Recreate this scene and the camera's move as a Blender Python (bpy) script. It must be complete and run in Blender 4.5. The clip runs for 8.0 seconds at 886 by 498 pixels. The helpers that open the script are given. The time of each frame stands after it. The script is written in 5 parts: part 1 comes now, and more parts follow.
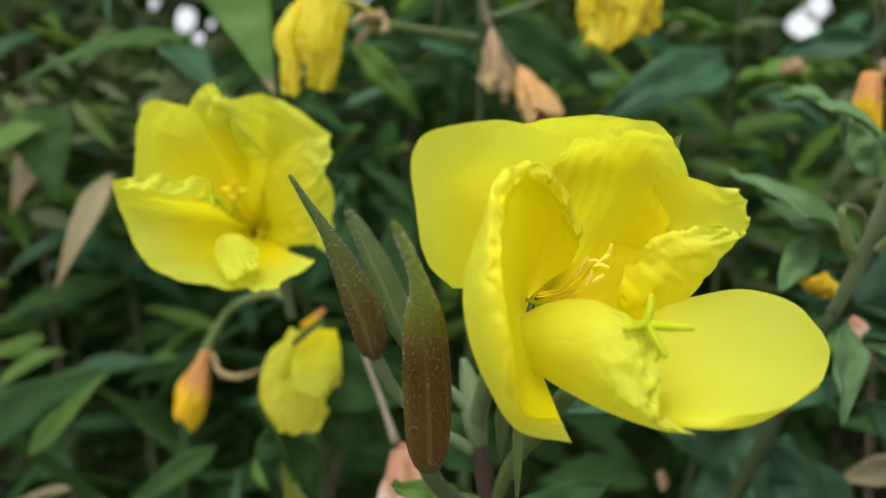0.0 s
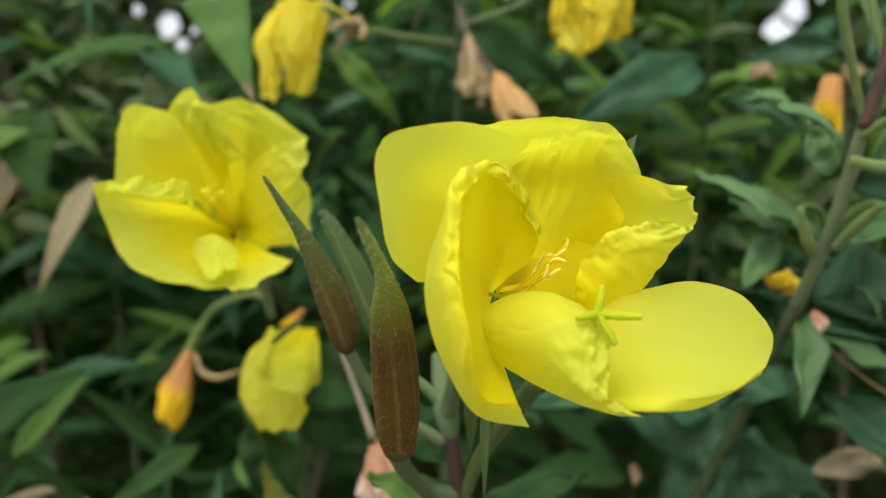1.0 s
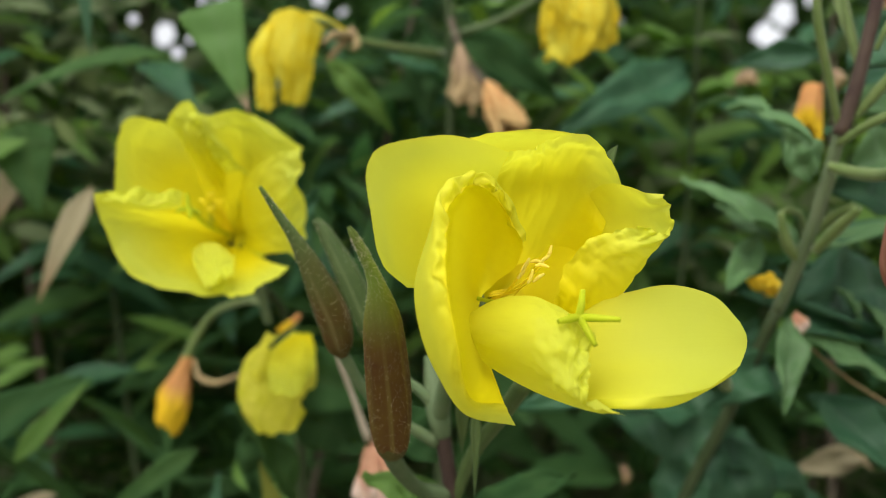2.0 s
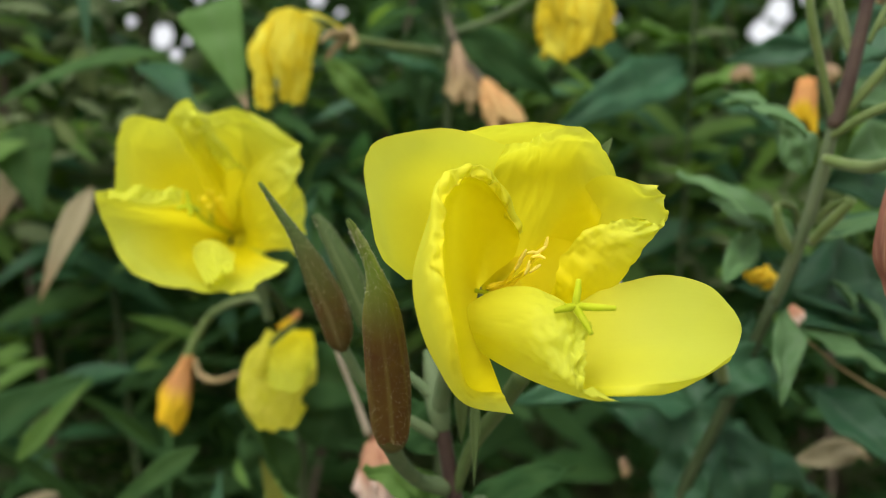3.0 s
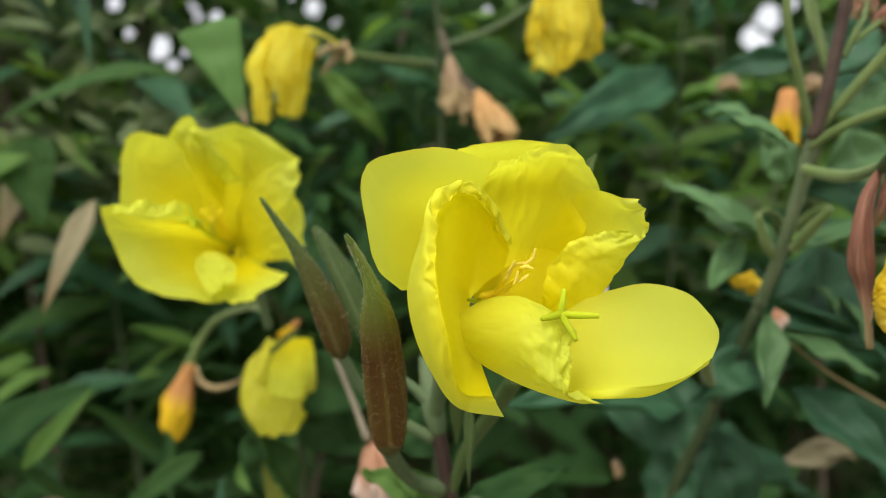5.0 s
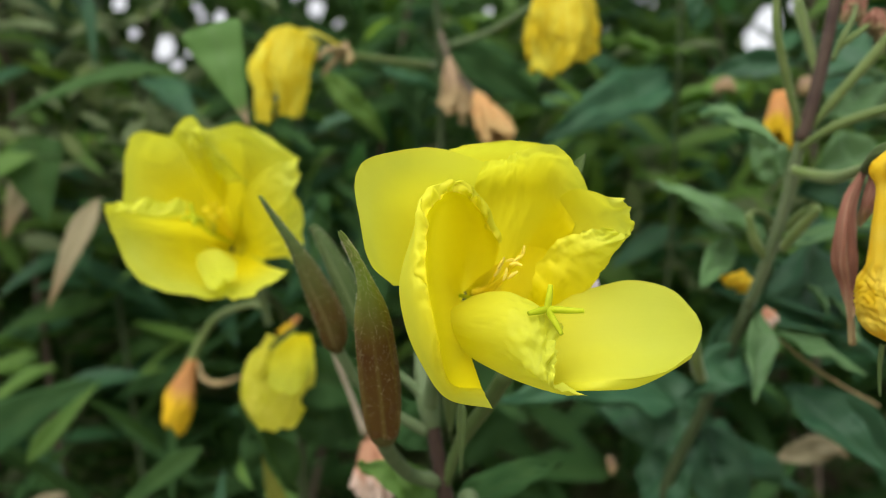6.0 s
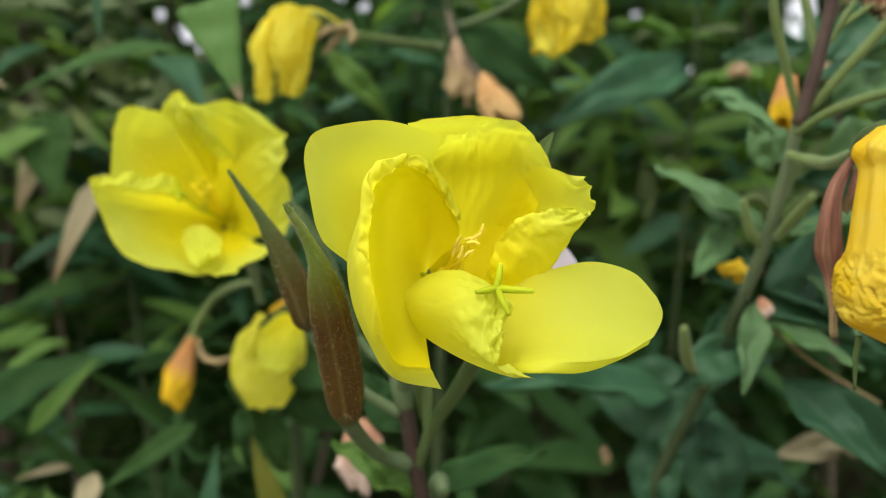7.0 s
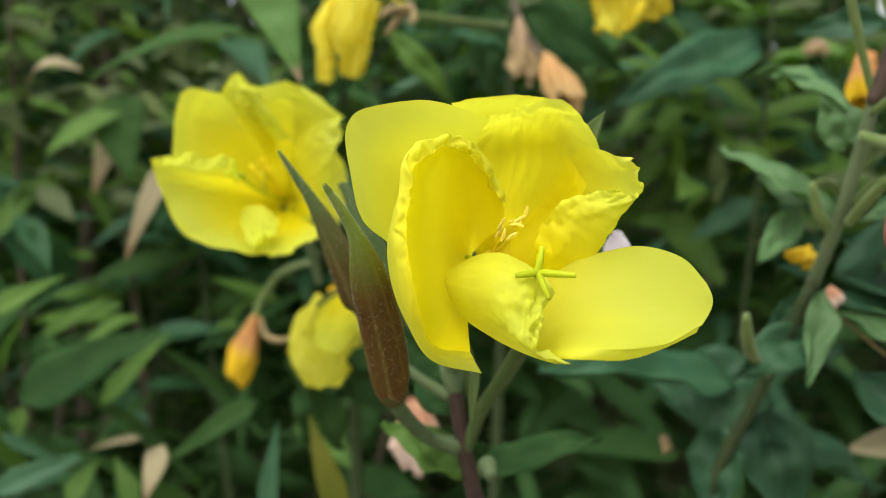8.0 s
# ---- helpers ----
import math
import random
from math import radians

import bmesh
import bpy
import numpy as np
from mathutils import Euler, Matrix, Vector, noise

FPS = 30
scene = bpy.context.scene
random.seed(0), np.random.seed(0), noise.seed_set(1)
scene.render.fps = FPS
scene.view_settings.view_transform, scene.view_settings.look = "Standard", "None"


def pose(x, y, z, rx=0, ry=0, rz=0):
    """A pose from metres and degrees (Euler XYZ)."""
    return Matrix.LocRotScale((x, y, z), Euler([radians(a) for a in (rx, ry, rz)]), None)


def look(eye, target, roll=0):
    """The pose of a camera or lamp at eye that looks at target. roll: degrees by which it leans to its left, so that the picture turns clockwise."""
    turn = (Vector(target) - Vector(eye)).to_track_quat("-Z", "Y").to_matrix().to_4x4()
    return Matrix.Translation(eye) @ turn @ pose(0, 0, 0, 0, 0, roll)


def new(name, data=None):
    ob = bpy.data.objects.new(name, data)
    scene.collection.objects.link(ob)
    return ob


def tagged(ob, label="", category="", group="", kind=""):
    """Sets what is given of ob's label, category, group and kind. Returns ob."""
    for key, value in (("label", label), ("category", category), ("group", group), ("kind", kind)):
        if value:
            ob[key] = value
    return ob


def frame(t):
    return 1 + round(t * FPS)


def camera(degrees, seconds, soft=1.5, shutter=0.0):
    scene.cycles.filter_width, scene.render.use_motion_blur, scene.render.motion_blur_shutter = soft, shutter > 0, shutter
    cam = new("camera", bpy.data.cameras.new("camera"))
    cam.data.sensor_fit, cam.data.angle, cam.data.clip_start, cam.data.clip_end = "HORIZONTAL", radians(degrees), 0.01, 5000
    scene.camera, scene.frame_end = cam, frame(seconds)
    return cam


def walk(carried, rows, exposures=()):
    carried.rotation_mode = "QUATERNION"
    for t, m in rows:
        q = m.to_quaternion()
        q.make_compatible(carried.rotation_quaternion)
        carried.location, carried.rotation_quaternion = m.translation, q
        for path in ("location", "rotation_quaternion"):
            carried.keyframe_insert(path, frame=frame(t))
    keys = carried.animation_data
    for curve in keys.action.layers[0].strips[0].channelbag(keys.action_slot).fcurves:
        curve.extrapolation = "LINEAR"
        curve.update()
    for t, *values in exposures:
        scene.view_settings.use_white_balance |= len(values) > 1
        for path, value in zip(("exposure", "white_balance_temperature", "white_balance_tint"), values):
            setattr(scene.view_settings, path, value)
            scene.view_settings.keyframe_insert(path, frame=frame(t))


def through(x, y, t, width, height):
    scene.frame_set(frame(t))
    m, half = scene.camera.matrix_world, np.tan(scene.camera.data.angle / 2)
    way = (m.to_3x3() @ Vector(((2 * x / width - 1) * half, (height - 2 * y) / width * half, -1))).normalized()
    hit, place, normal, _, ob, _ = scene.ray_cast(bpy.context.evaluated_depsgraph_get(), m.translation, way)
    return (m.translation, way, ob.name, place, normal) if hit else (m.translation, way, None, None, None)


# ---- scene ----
cam = camera(56.7, 8.0, soft=0.6)
cam.data.dof.use_dof = True
cam.data.dof.focus_distance = 0.214
cam.data.dof.aperture_fstop = 8.0
METRES, EYE, TILT, LEAN, TURN = 0.1, 1.0, 0.0, 0.0, 0.0
ROWS = [
    (0.0, 0.0, 0.0, 0.0, 0.0, 0.0, -0.0),
    (0.5, 0.0484, -0.0014, -0.0172, -0.48, 0.12, 0.12),
    (1.0, 0.058, -0.0972, -0.0232, -0.83, 0.35, 0.32),
    (1.5, 0.0694, -0.1737, -0.0094, -1.02, 0.58, 0.55),
    (3.0, 0.078, -0.2214, -0.0401, -1.14, 0.7, 1.22),
    (3.5, 0.0829, -0.3087, -0.0302, -1.15, 0.75, 1.4),
    (4.0, 0.0661, -0.2843, -0.0245, -1.19, 0.76, 1.49),
    (5.5, 0.0964, -0.3869, -0.0234, -1.37, 1.16, 1.82),
    (6.0, 0.1191, -0.4152, -0.0349, -1.08, 1.08, 1.53),
    (6.5, 0.2291, -0.3563, -0.0554, -0.29, 0.82, 0.89),
    (7.0, 0.3453, -0.3584, -0.0699, 1.45, 0.32, 0.21),
    (7.5, 0.4304, -0.3332, -0.1016, 3.92, -0.35, -0.2),
    (8.0, 0.4269, -0.3208, -0.0706, 6.54, -0.91, -0.39),
]
walk(cam, [(t, pose(0, 0, EYE, TILT, LEAN, TURN) @ pose(METRES * x, METRES * y, METRES * z, 90 + pitch, roll, yaw)) for t, x, y, z, yaw, pitch, roll in ROWS], [(0.0, 0.90), (6.0, 0.90), (7.0, 0.94), (8.0, 1.06)])

# ---- daylight: soft light from a bright overcast sky ----
world = bpy.data.worlds.new("overcast_sky")
scene.world = world
world.use_nodes = True
wn = world.node_tree.nodes
sky = wn.new("ShaderNodeTexSky")
sky.sky_type = "NISHITA"
sky.sun_disc = False
sky.sun_elevation = radians(62)
sky.sun_rotation = radians(205)
sky.dust_density = 4.0
sky.air_density = 1.0
wn["Background"].inputs["Strength"].default_value = 0.15
pale = wn.new("ShaderNodeHueSaturation")
pale.inputs["Saturation"].default_value = 0.12
world.node_tree.links.new(sky.outputs[0], pale.inputs["Color"])
world.node_tree.links.new(pale.outputs[0], wn["Background"].inputs["Color"])
sun_data = bpy.data.lights.new("sun", "SUN")
sun_data.energy, sun_data.angle, sun_data.color = 0.6, radians(60), (1.0, 0.97, 0.92)
sun = new("sun", sun_data)
sun.matrix_world = look((-0.6, -0.75, 3.0), (0, 0.3, 1.0))


# ---- materials ----
def mat(name, base, second, scale=60.0, rough=0.5, through=0.0, glow=None, bump=0.15, fine=400.0, vein=0.0, vein_col=(0.3, 0.4, 0.15), throat=None, streak=0.0, gloss=0.12, tip=None, tip_at=(0.42, 0.68), streak_col=None, down=0.0):
    """A plant surface: two tones over broad and fine noise, relief, and light let through where it is thin."""
    m = bpy.data.materials.new(name)
    m.use_nodes = True
    nt = m.node_tree
    n, l = nt.nodes, nt.links
    n.remove(n["Principled BSDF"])
    out = n["Material Output"]
    co = n.new("ShaderNodeTexCoord")
    big = n.new("ShaderNodeTexNoise")
    big.inputs["Scale"].default_value = scale
    big.inputs["Detail"].default_value = 4
    small = n.new("ShaderNodeTexNoise")
    small.inputs["Scale"].default_value = fine
    small.inputs["Detail"].default_value = 3
    for t in (big, small):
        l.new(co.outputs["Object"], t.inputs["Vector"])
    ramp = n.new("ShaderNodeMapRange")
    ramp.inputs["From Min"].default_value, ramp.inputs["From Max"].default_value = 0.3, 0.7
    l.new(big.outputs["Fac"], ramp.inputs["Value"])
    mix = n.new("ShaderNodeMixRGB")
    mix.inputs[1].default_value, mix.inputs[2].default_value = (*base, 1), (*second, 1)
    l.new(ramp.outputs[0], mix.inputs[0])
    col = mix.outputs[0]
    info = n.new("ShaderNodeObjectInfo")
    geo = n.new("ShaderNodeNewGeometry")
    add = n.new("ShaderNodeMath")
    add.operation = "ADD"
    l.new(info.outputs["Random"], add.inputs[0])
    l.new(geo.outputs["Random Per Island"], add.inputs[1])
    val = n.new("ShaderNodeMapRange")
    val.inputs["From Max"].default_value = 2.0
    val.inputs["To Min"].default_value, val.inputs["To Max"].default_value = (0.95, 1.05) if throat else (0.7, 1.3)
    l.new(add.outputs[0], val.inputs["Value"])
    hsv = n.new("ShaderNodeHueSaturation")
    l.new(val.outputs[0], hsv.inputs["Value"])
    l.new(col, hsv.inputs["Color"])
    col = hsv.outputs[0]
    uv = n.new("ShaderNodeSeparateXYZ")
    l.new(co.outputs["UV"], uv.inputs[0])
    height = small.outputs["Fac"]
    if vein:
        # pale midrib and faint side veins along the blade
        d = n.new("ShaderNodeMath")
        d.operation = "SUBTRACT"
        d.inputs[1].default_value = 0.5
        l.new(uv.outputs["X"], d.inputs[0])
        a = n.new("ShaderNodeMath")
        a.operation = "ABSOLUTE"
        l.new(d.outputs[0], a.inputs[0])
        r = n.new("ShaderNodeMapRange")
        r.inputs["From Min"].default_value, r.inputs["From Max"].default_value = 0.018, 0.055
        r.inputs["To Min"].default_value, r.inputs["To Max"].default_value = vein, 0.0
        l.new(a.outputs[0], r.inputs["Value"])
        side = n.new("ShaderNodeMath")
        side.operation = "MULTIPLY_ADD"
        side.inputs[1].default_value = -1.1
        l.new(a.outputs[0], side.inputs[0])
        l.new(uv.outputs["Y"], side.inputs[2])
        wave = n.new("ShaderNodeMath")
        wave.operation = "MULTIPLY"
        wave.inputs[1].default_value = 75.0
        l.new(side.outputs[0], wave.inputs[0])
        sin = n.new("ShaderNodeMath")
        sin.operation = "SINE"
        l.new(wave.outputs[0], sin.inputs[0])
        sr = n.new("ShaderNodeMapRange")
        sr.inputs["From Min"].default_value, sr.inputs["From Max"].default_value = 0.82, 1.0
        sr.inputs["To Max"].default_value = vein * 0.35
        l.new(sin.outputs[0], sr.inputs["Value"])
        mx = n.new("ShaderNodeMath")
        mx.operation = "MAXIMUM"
        l.new(r.outputs[0], mx.inputs[0])
        l.new(sr.outputs[0], mx.inputs[1])
        vm = n.new("ShaderNodeMixRGB")
        vm.inputs[2].default_value = (*vein_col, 1)
        l.new(mx.outputs[0], vm.inputs[0])
        l.new(col, vm.inputs[1])
        col = vm.outputs[0]
    if streak:
        # faint lengthwise veins of a petal or ribs of a calyx
        fan = n.new("ShaderNodeTexNoise")
        fan.inputs["Scale"].default_value = 1.0
        mp = n.new("ShaderNodeMapping")
        mp.inputs["Scale"].default_value = (45.0, 1.5, 1.0)
        l.new(co.outputs["UV"], mp.inputs["Vector"])
        l.new(mp.outputs[0], fan.inputs["Vector"])
        height = fan.outputs["Fac"]
        if streak_col:
            mp.inputs["Scale"].default_value = (14.0, 0.8, 1.0)
            sr = n.new("ShaderNodeMapRange")
            sr.inputs["From Min"].default_value, sr.inputs["From Max"].default_value = 0.5, 0.66
            l.new(fan.outputs["Fac"], sr.inputs["Value"])
            sm = n.new("ShaderNodeMixRGB")
            sm.inputs[2].default_value = (*streak_col, 1)
            l.new(sr.outputs[0], sm.inputs[0])
            l.new(col, sm.inputs[1])
            col = sm.outputs[0]
    if throat:
        r = n.new("ShaderNodeMapRange")
        r.inputs["From Min"].default_value, r.inputs["From Max"].default_value = 0.05, 0.8
        r.inputs["To Min"].default_value, r.inputs["To Max"].default_value = 1.0, 0.0
        l.new(uv.outputs["Y"], r.inputs["Value"])
        tm = n.new("ShaderNodeMixRGB")
        tm.inputs[2].default_value = (*throat, 1)
        l.new(r.outputs[0], tm.inputs[0])
        l.new(col, tm.inputs[1])
        col = tm.outputs[0]
    if tip:
        r = n.new("ShaderNodeMapRange")
        r.inputs["From Min"].default_value, r.inputs["From Max"].default_value = tip_at
        l.new(uv.outputs["Y"], r.inputs["Value"])
        tm = n.new("ShaderNodeMixRGB")
        tm.inputs[2].default_value = (*tip, 1)
        l.new(r.outputs[0], tm.inputs[0])
        l.new(col, tm.inputs[1])
        col = tm.outputs[0]
    bp = n.new("ShaderNodeBump")
    bp.inputs["Strength"].default_value = bump
    bp.inputs["Distance"].default_value = 0.0006
    l.new(height, bp.inputs["Height"])
    pb = n.new("ShaderNodeBsdfPrincipled")
    pb.inputs["Roughness"].default_value = rough
    pb.inputs["Specular IOR Level"].default_value = gloss
    if down:
        # a velvet of very short pale hairs
        pb.inputs["Sheen Weight"].default_value = down
        pb.inputs["Sheen Roughness"].default_value = 0.35
        pb.inputs["Sheen Tint"].default_value = (0.85, 0.95, 0.75, 1)
    l.new(col, pb.inputs["Base Color"])
    l.new(bp.outputs[0], pb.inputs["Normal"])
    if through:
        tr = n.new("ShaderNodeBsdfTranslucent")
        if glow:
            gm = n.new("ShaderNodeMixRGB")
            gm.inputs[0].default_value = 0.7
            gm.inputs[2].default_value = (*glow, 1)
            l.new(col, gm.inputs[1])
            l.new(gm.outputs[0], tr.inputs["Color"])
        else:
            l.new(col, tr.inputs["Color"])
        ms = n.new("ShaderNodeMixShader")
        ms.inputs[0].default_value = through
        l.new(pb.outputs[0], ms.inputs[1])
        l.new(tr.outputs[0], ms.inputs[2])
        l.new(ms.outputs[0], out.inputs["Surface"])
    else:
        l.new(pb.outputs[0], out.inputs["Surface"])
    return m


# throat gold: deeper base colour, also painting in light bounced between petals
PETAL = mat("fresh_yellow_petal", (0.640, 0.685, 0.060), (0.675, 0.720, 0.090), 30, 0.6, 0.55, (0.80, 0.78, 0.03), 0.10, 700, throat=(0.94, 0.80, 0.004), streak=1.0, gloss=0.2)
PETAL_OLD = mat("wilting_yellow_petal", (0.72, 0.58, 0.022), (0.80, 0.76, 0.10), 110, 0.6, 0.5, (0.88, 0.74, 0.03), 0.6, 500, streak=1.0, streak_col=(0.66, 0.50, 0.015))
PETAL_GOLD = mat("crumpled_golden_petal", (0.88, 0.64, 0.015), (0.95, 0.82, 0.13), 90, 0.6, 0.55, (0.95, 0.76, 0.02), 0.5, 500)
PETAL_ORANGE = mat("shrivelled_orange_petal", (0.50, 0.24, 0.09), (0.60, 0.30, 0.10), 160, 0.65, 0.25, (0.7, 0.35, 0.05), 0.8, 500, tip=(0.72, 0.48, 0.02))
PETAL_PINK = mat("dried_salmon_petal", (0.42, 0.20, 0.12), (0.52, 0.30, 0.18), 260, 0.7, 0.25, (0.6, 0.35, 0.2), 0.8, 500, tip=(0.66, 0.52, 0.42), tip_at=(0.35, 0.7))
PETAL_PEACH = mat("dried_peach_petal", (0.50, 0.26, 0.10), (0.66, 0.42, 0.18), 220, 0.7, 0.25, (0.7, 0.4, 0.12), 0.8, 500, tip=(0.66, 0.46, 0.20), tip_at=(0.5, 0.9))
STAMEN = mat("stamen_yellow", (0.92, 0.82, 0.04), (0.94, 0.86, 0.09), 300, 0.5, 0.6, (0.95, 0.82, 0.01))
ANTHER = mat("anther_cream", (0.91, 0.78, 0.12), (0.92, 0.82, 0.20), 500, 0.8, 0.5)
THROAT = mat("petal_throat_gold", (0.93, 0.76, 0.008), (0.95, 0.80, 0.012), 60, 0.6, 0.55, (0.95, 0.80, 0.01), 0.1, 700, throat=(0.55, 0.56, 0.02), streak=1.0, gloss=0.2)
STIGMA = mat("stigma_green", (0.50, 0.57, 0.012), (0.56, 0.61, 0.03), 300, 0.6, 0.45, (0.50, 0.58, 0.01))
BUD_RED = mat("bud_reddish_brown", (0.085, 0.036, 0.009), (0.120, 0.072, 0.011), 110, 0.5, 0.1, None, 0.5, 900, streak=1.0, tip=(0.190, 0.275, 0.050), tip_at=(0.50, 0.72), streak_col=(0.165, 0.130, 0.030))
BUD_GREEN = mat("bud_olive_green", (0.060, 0.100, 0.028), (0.080, 0.120, 0.036), 120, 0.5, 0.15, None, 0.5, 900, streak=1.0, streak_col=(0.10, 0.135, 0.052), down=0.05)
BUD_BASE = mat("bud_base_olive", (0.055, 0.058, 0.014), (0.075, 0.062, 0.018), 120, 0.5, 0.1, None, 0.4, 900)
BUD_DULL = mat("bud_dull_brown_green", (0.078, 0.042, 0.010), (0.068, 0.060, 0.012), 90, 0.55, 0.1, None, 0.5, 900, streak=1.0, tip=(0.075, 0.120, 0.036), tip_at=(0.35, 0.80), streak_col=(0.105, 0.085, 0.028))
HAIR = mat("pale_hair", (0.72, 0.70, 0.48), (0.78, 0.76, 0.56), 500, 0.4, 0.4)
STEM = mat("stem_grey_green", (0.088, 0.135, 0.060), (0.115, 0.155, 0.075), 150, 0.55, 0.05, None, 0.5, 1200)
STEM_MID = mat("stem_mid_green", (0.105, 0.150, 0.068), (0.135, 0.168, 0.085), 90, 0.6, 0.05, None, 0.5, 1200, down=0.2)
LEAF_OLIVE = mat("leaf_dull_olive", (0.120, 0.170, 0.075), (0.180, 0.215, 0.108), 60, 0.6, 0.45, (0.23, 0.31, 0.10), 0.4, 350, vein=0.2, vein_col=(0.16, 0.18, 0.10), gloss=0.1)
PETAL_PALE = mat("limp_pale_yellow_petal", (0.60, 0.60, 0.045), (0.76, 0.73, 0.10), 130, 0.6, 0.5, (0.80, 0.74, 0.03), 0.3, 500, streak=1.0)
POD = mat("pod_yellow_green", (0.108, 0.162, 0.046), (0.150, 0.198, 0.064), 120, 0.55, 0.15, None, 0.5, 1200, down=0.35)
BUD_TIP = mat("sepal_tip_green", (0.15, 0.22, 0.05), (0.19, 0.25, 0.07), 150, 0.55, 0.15, None, 0.4, 900)
PETAL_TAN = mat("dried_tan_petal", (0.30, 0.21, 0.13), (0.42, 0.30, 0.18), 160, 0.75, 0.25, (0.45, 0.3, 0.16), 0.9, 500, tip=(0.48, 0.36, 0.19))
TUBE_PALE = mat("pale_dry_tube", (0.30, 0.26, 0.18), (0.36, 0.31, 0.23), 150, 0.7, 0.2, None, 0.5, 900)
# stem green painted dark so lower and rear stems sink into the shade
STEM_DARKENED = mat("stem_darkened_green", (0.035, 0.055, 0.02), (0.05, 0.07, 0.03), 150, 0.6, 0.05, None, 0.5, 1200)
STEM_PURPLE = mat("stem_purple_brown", (0.046, 0.028, 0.024), (0.074, 0.052, 0.038), 110, 0.5, 0.0, None, 0.5, 1200, down=0.12)
LEAF = mat("leaf_blue_green", (0.028, 0.090, 0.042), (0.050, 0.126, 0.056), 60, 0.45, 0.35, (0.09, 0.25, 0.04), 0.6, 260, vein=0.35, vein_col=(0.10, 0.19, 0.10), gloss=0.22)
LEAF_PALE = mat("leaf_pale_green", (0.082, 0.172, 0.060), (0.115, 0.212, 0.080), 60, 0.45, 0.35, (0.16, 0.30, 0.08), 0.5, 300, vein=0.3, vein_col=(0.17, 0.25, 0.14), gloss=0.22)
LEAF_TIPPED = mat("leaf_green_with_dry_tip", (0.080, 0.175, 0.038), (0.105, 0.205, 0.055), 60, 0.5, 0.35, (0.18, 0.36, 0.04), 0.4, 350, vein=0.3, vein_col=(0.12, 0.2, 0.07), tip=(0.34, 0.24, 0.16), tip_at=(0.80, 0.92))
LEAF_BRIGHT = mat("leaf_fresh_green", (0.080, 0.165, 0.032), (0.118, 0.210, 0.048), 60, 0.5, 0.4, (0.25, 0.42, 0.03), 0.4, 350, vein=0.3, vein_col=(0.16, 0.25, 0.07), gloss=0.12)
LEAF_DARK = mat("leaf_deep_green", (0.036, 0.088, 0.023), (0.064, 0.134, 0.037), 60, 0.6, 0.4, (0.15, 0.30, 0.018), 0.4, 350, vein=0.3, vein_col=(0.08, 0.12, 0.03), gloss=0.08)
# darker copy of LEAF_DARK; the shade is put into its colour
LEAF_SHADE = mat("leaf_shaded_green", (0.026, 0.070, 0.022), (0.046, 0.102, 0.032), 60, 0.65, 0.4, (0.10, 0.20, 0.014), 0.4, 350, vein=0.3, vein_col=(0.06, 0.09, 0.03), gloss=0.05)
LEAF_YELLOW = mat("leaf_yellowing", (0.105, 0.125, 0.014), (0.145, 0.155, 0.022), 60, 0.55, 0.35, (0.2, 0.22, 0.02), 0.4, 350, vein=0.3, vein_col=(0.16, 0.16, 0.04), gloss=0.1)
LEAF_DEAD = mat("leaf_dry_straw", (0.25, 0.22, 0.125), (0.38, 0.335, 0.20), 45, 0.7, 0.25, (0.42, 0.36, 0.19), 0.7, 300, vein=0.35, vein_col=(0.22, 0.165, 0.085), tip=(0.29, 0.205, 0.105), tip_at=(0.6, 1.0))
STRAW = mat("dry_straw_stalk", (0.30, 0.24, 0.11), (0.24, 0.17, 0.09), 150, 0.7, 0.1, None, 0.6, 900)
LILAC = mat("pale_lilac_petal", (0.62, 0.56, 0.62), (0.7, 0.66, 0.70), 60, 0.6, 0.4)
SEPAL_PINK = mat("sepal_dusky_pink", (0.30, 0.135, 0.090), (0.24, 0.105, 0.07), 110, 0.6, 0.3, None, 0.8, 700, streak=1.0, tip=(0.36, 0.28, 0.14), tip_at=(0.60, 0.95), streak_col=(0.38, 0.225, 0.14))
TWIG = mat("twig_brown", (0.075, 0.060, 0.042), (0.12, 0.098, 0.070), 100, 0.8, 0.0, None, 0.7, 900)
# soil lightened to act as a reflector for the flowers and low leaves
BOUNCE_SOIL = mat("pale_bounce_soil", (0.190, 0.170, 0.130), (0.255, 0.230, 0.180), 9, 0.95, 0.0, None, 1.0, 60)


# ---- building helpers ----
def spline(pts, t):
    """A smooth curve through the points, t from 0 to 1."""
    n = len(pts) - 1
    s = min(max(t, 0.0), 1.0) * n
    i = min(int(s), n - 1)
    f = s - i
    p1, p2 = pts[i], pts[i + 1]
    p0 = pts[i - 1] if i else p1 * 2 - p2
    p3 = pts[i + 2] if i + 2 <= n else p2 * 2 - p1
    return 0.5 * ((2 * p1) + (p2 - p0) * f + (2 * p0 - 5 * p1 + 4 * p2 - p3) * f * f + (3 * p1 - p0 - 3 * p2 + p3) * f * f * f)


def vecs(pts):
    return [Vector(p) for p in pts]


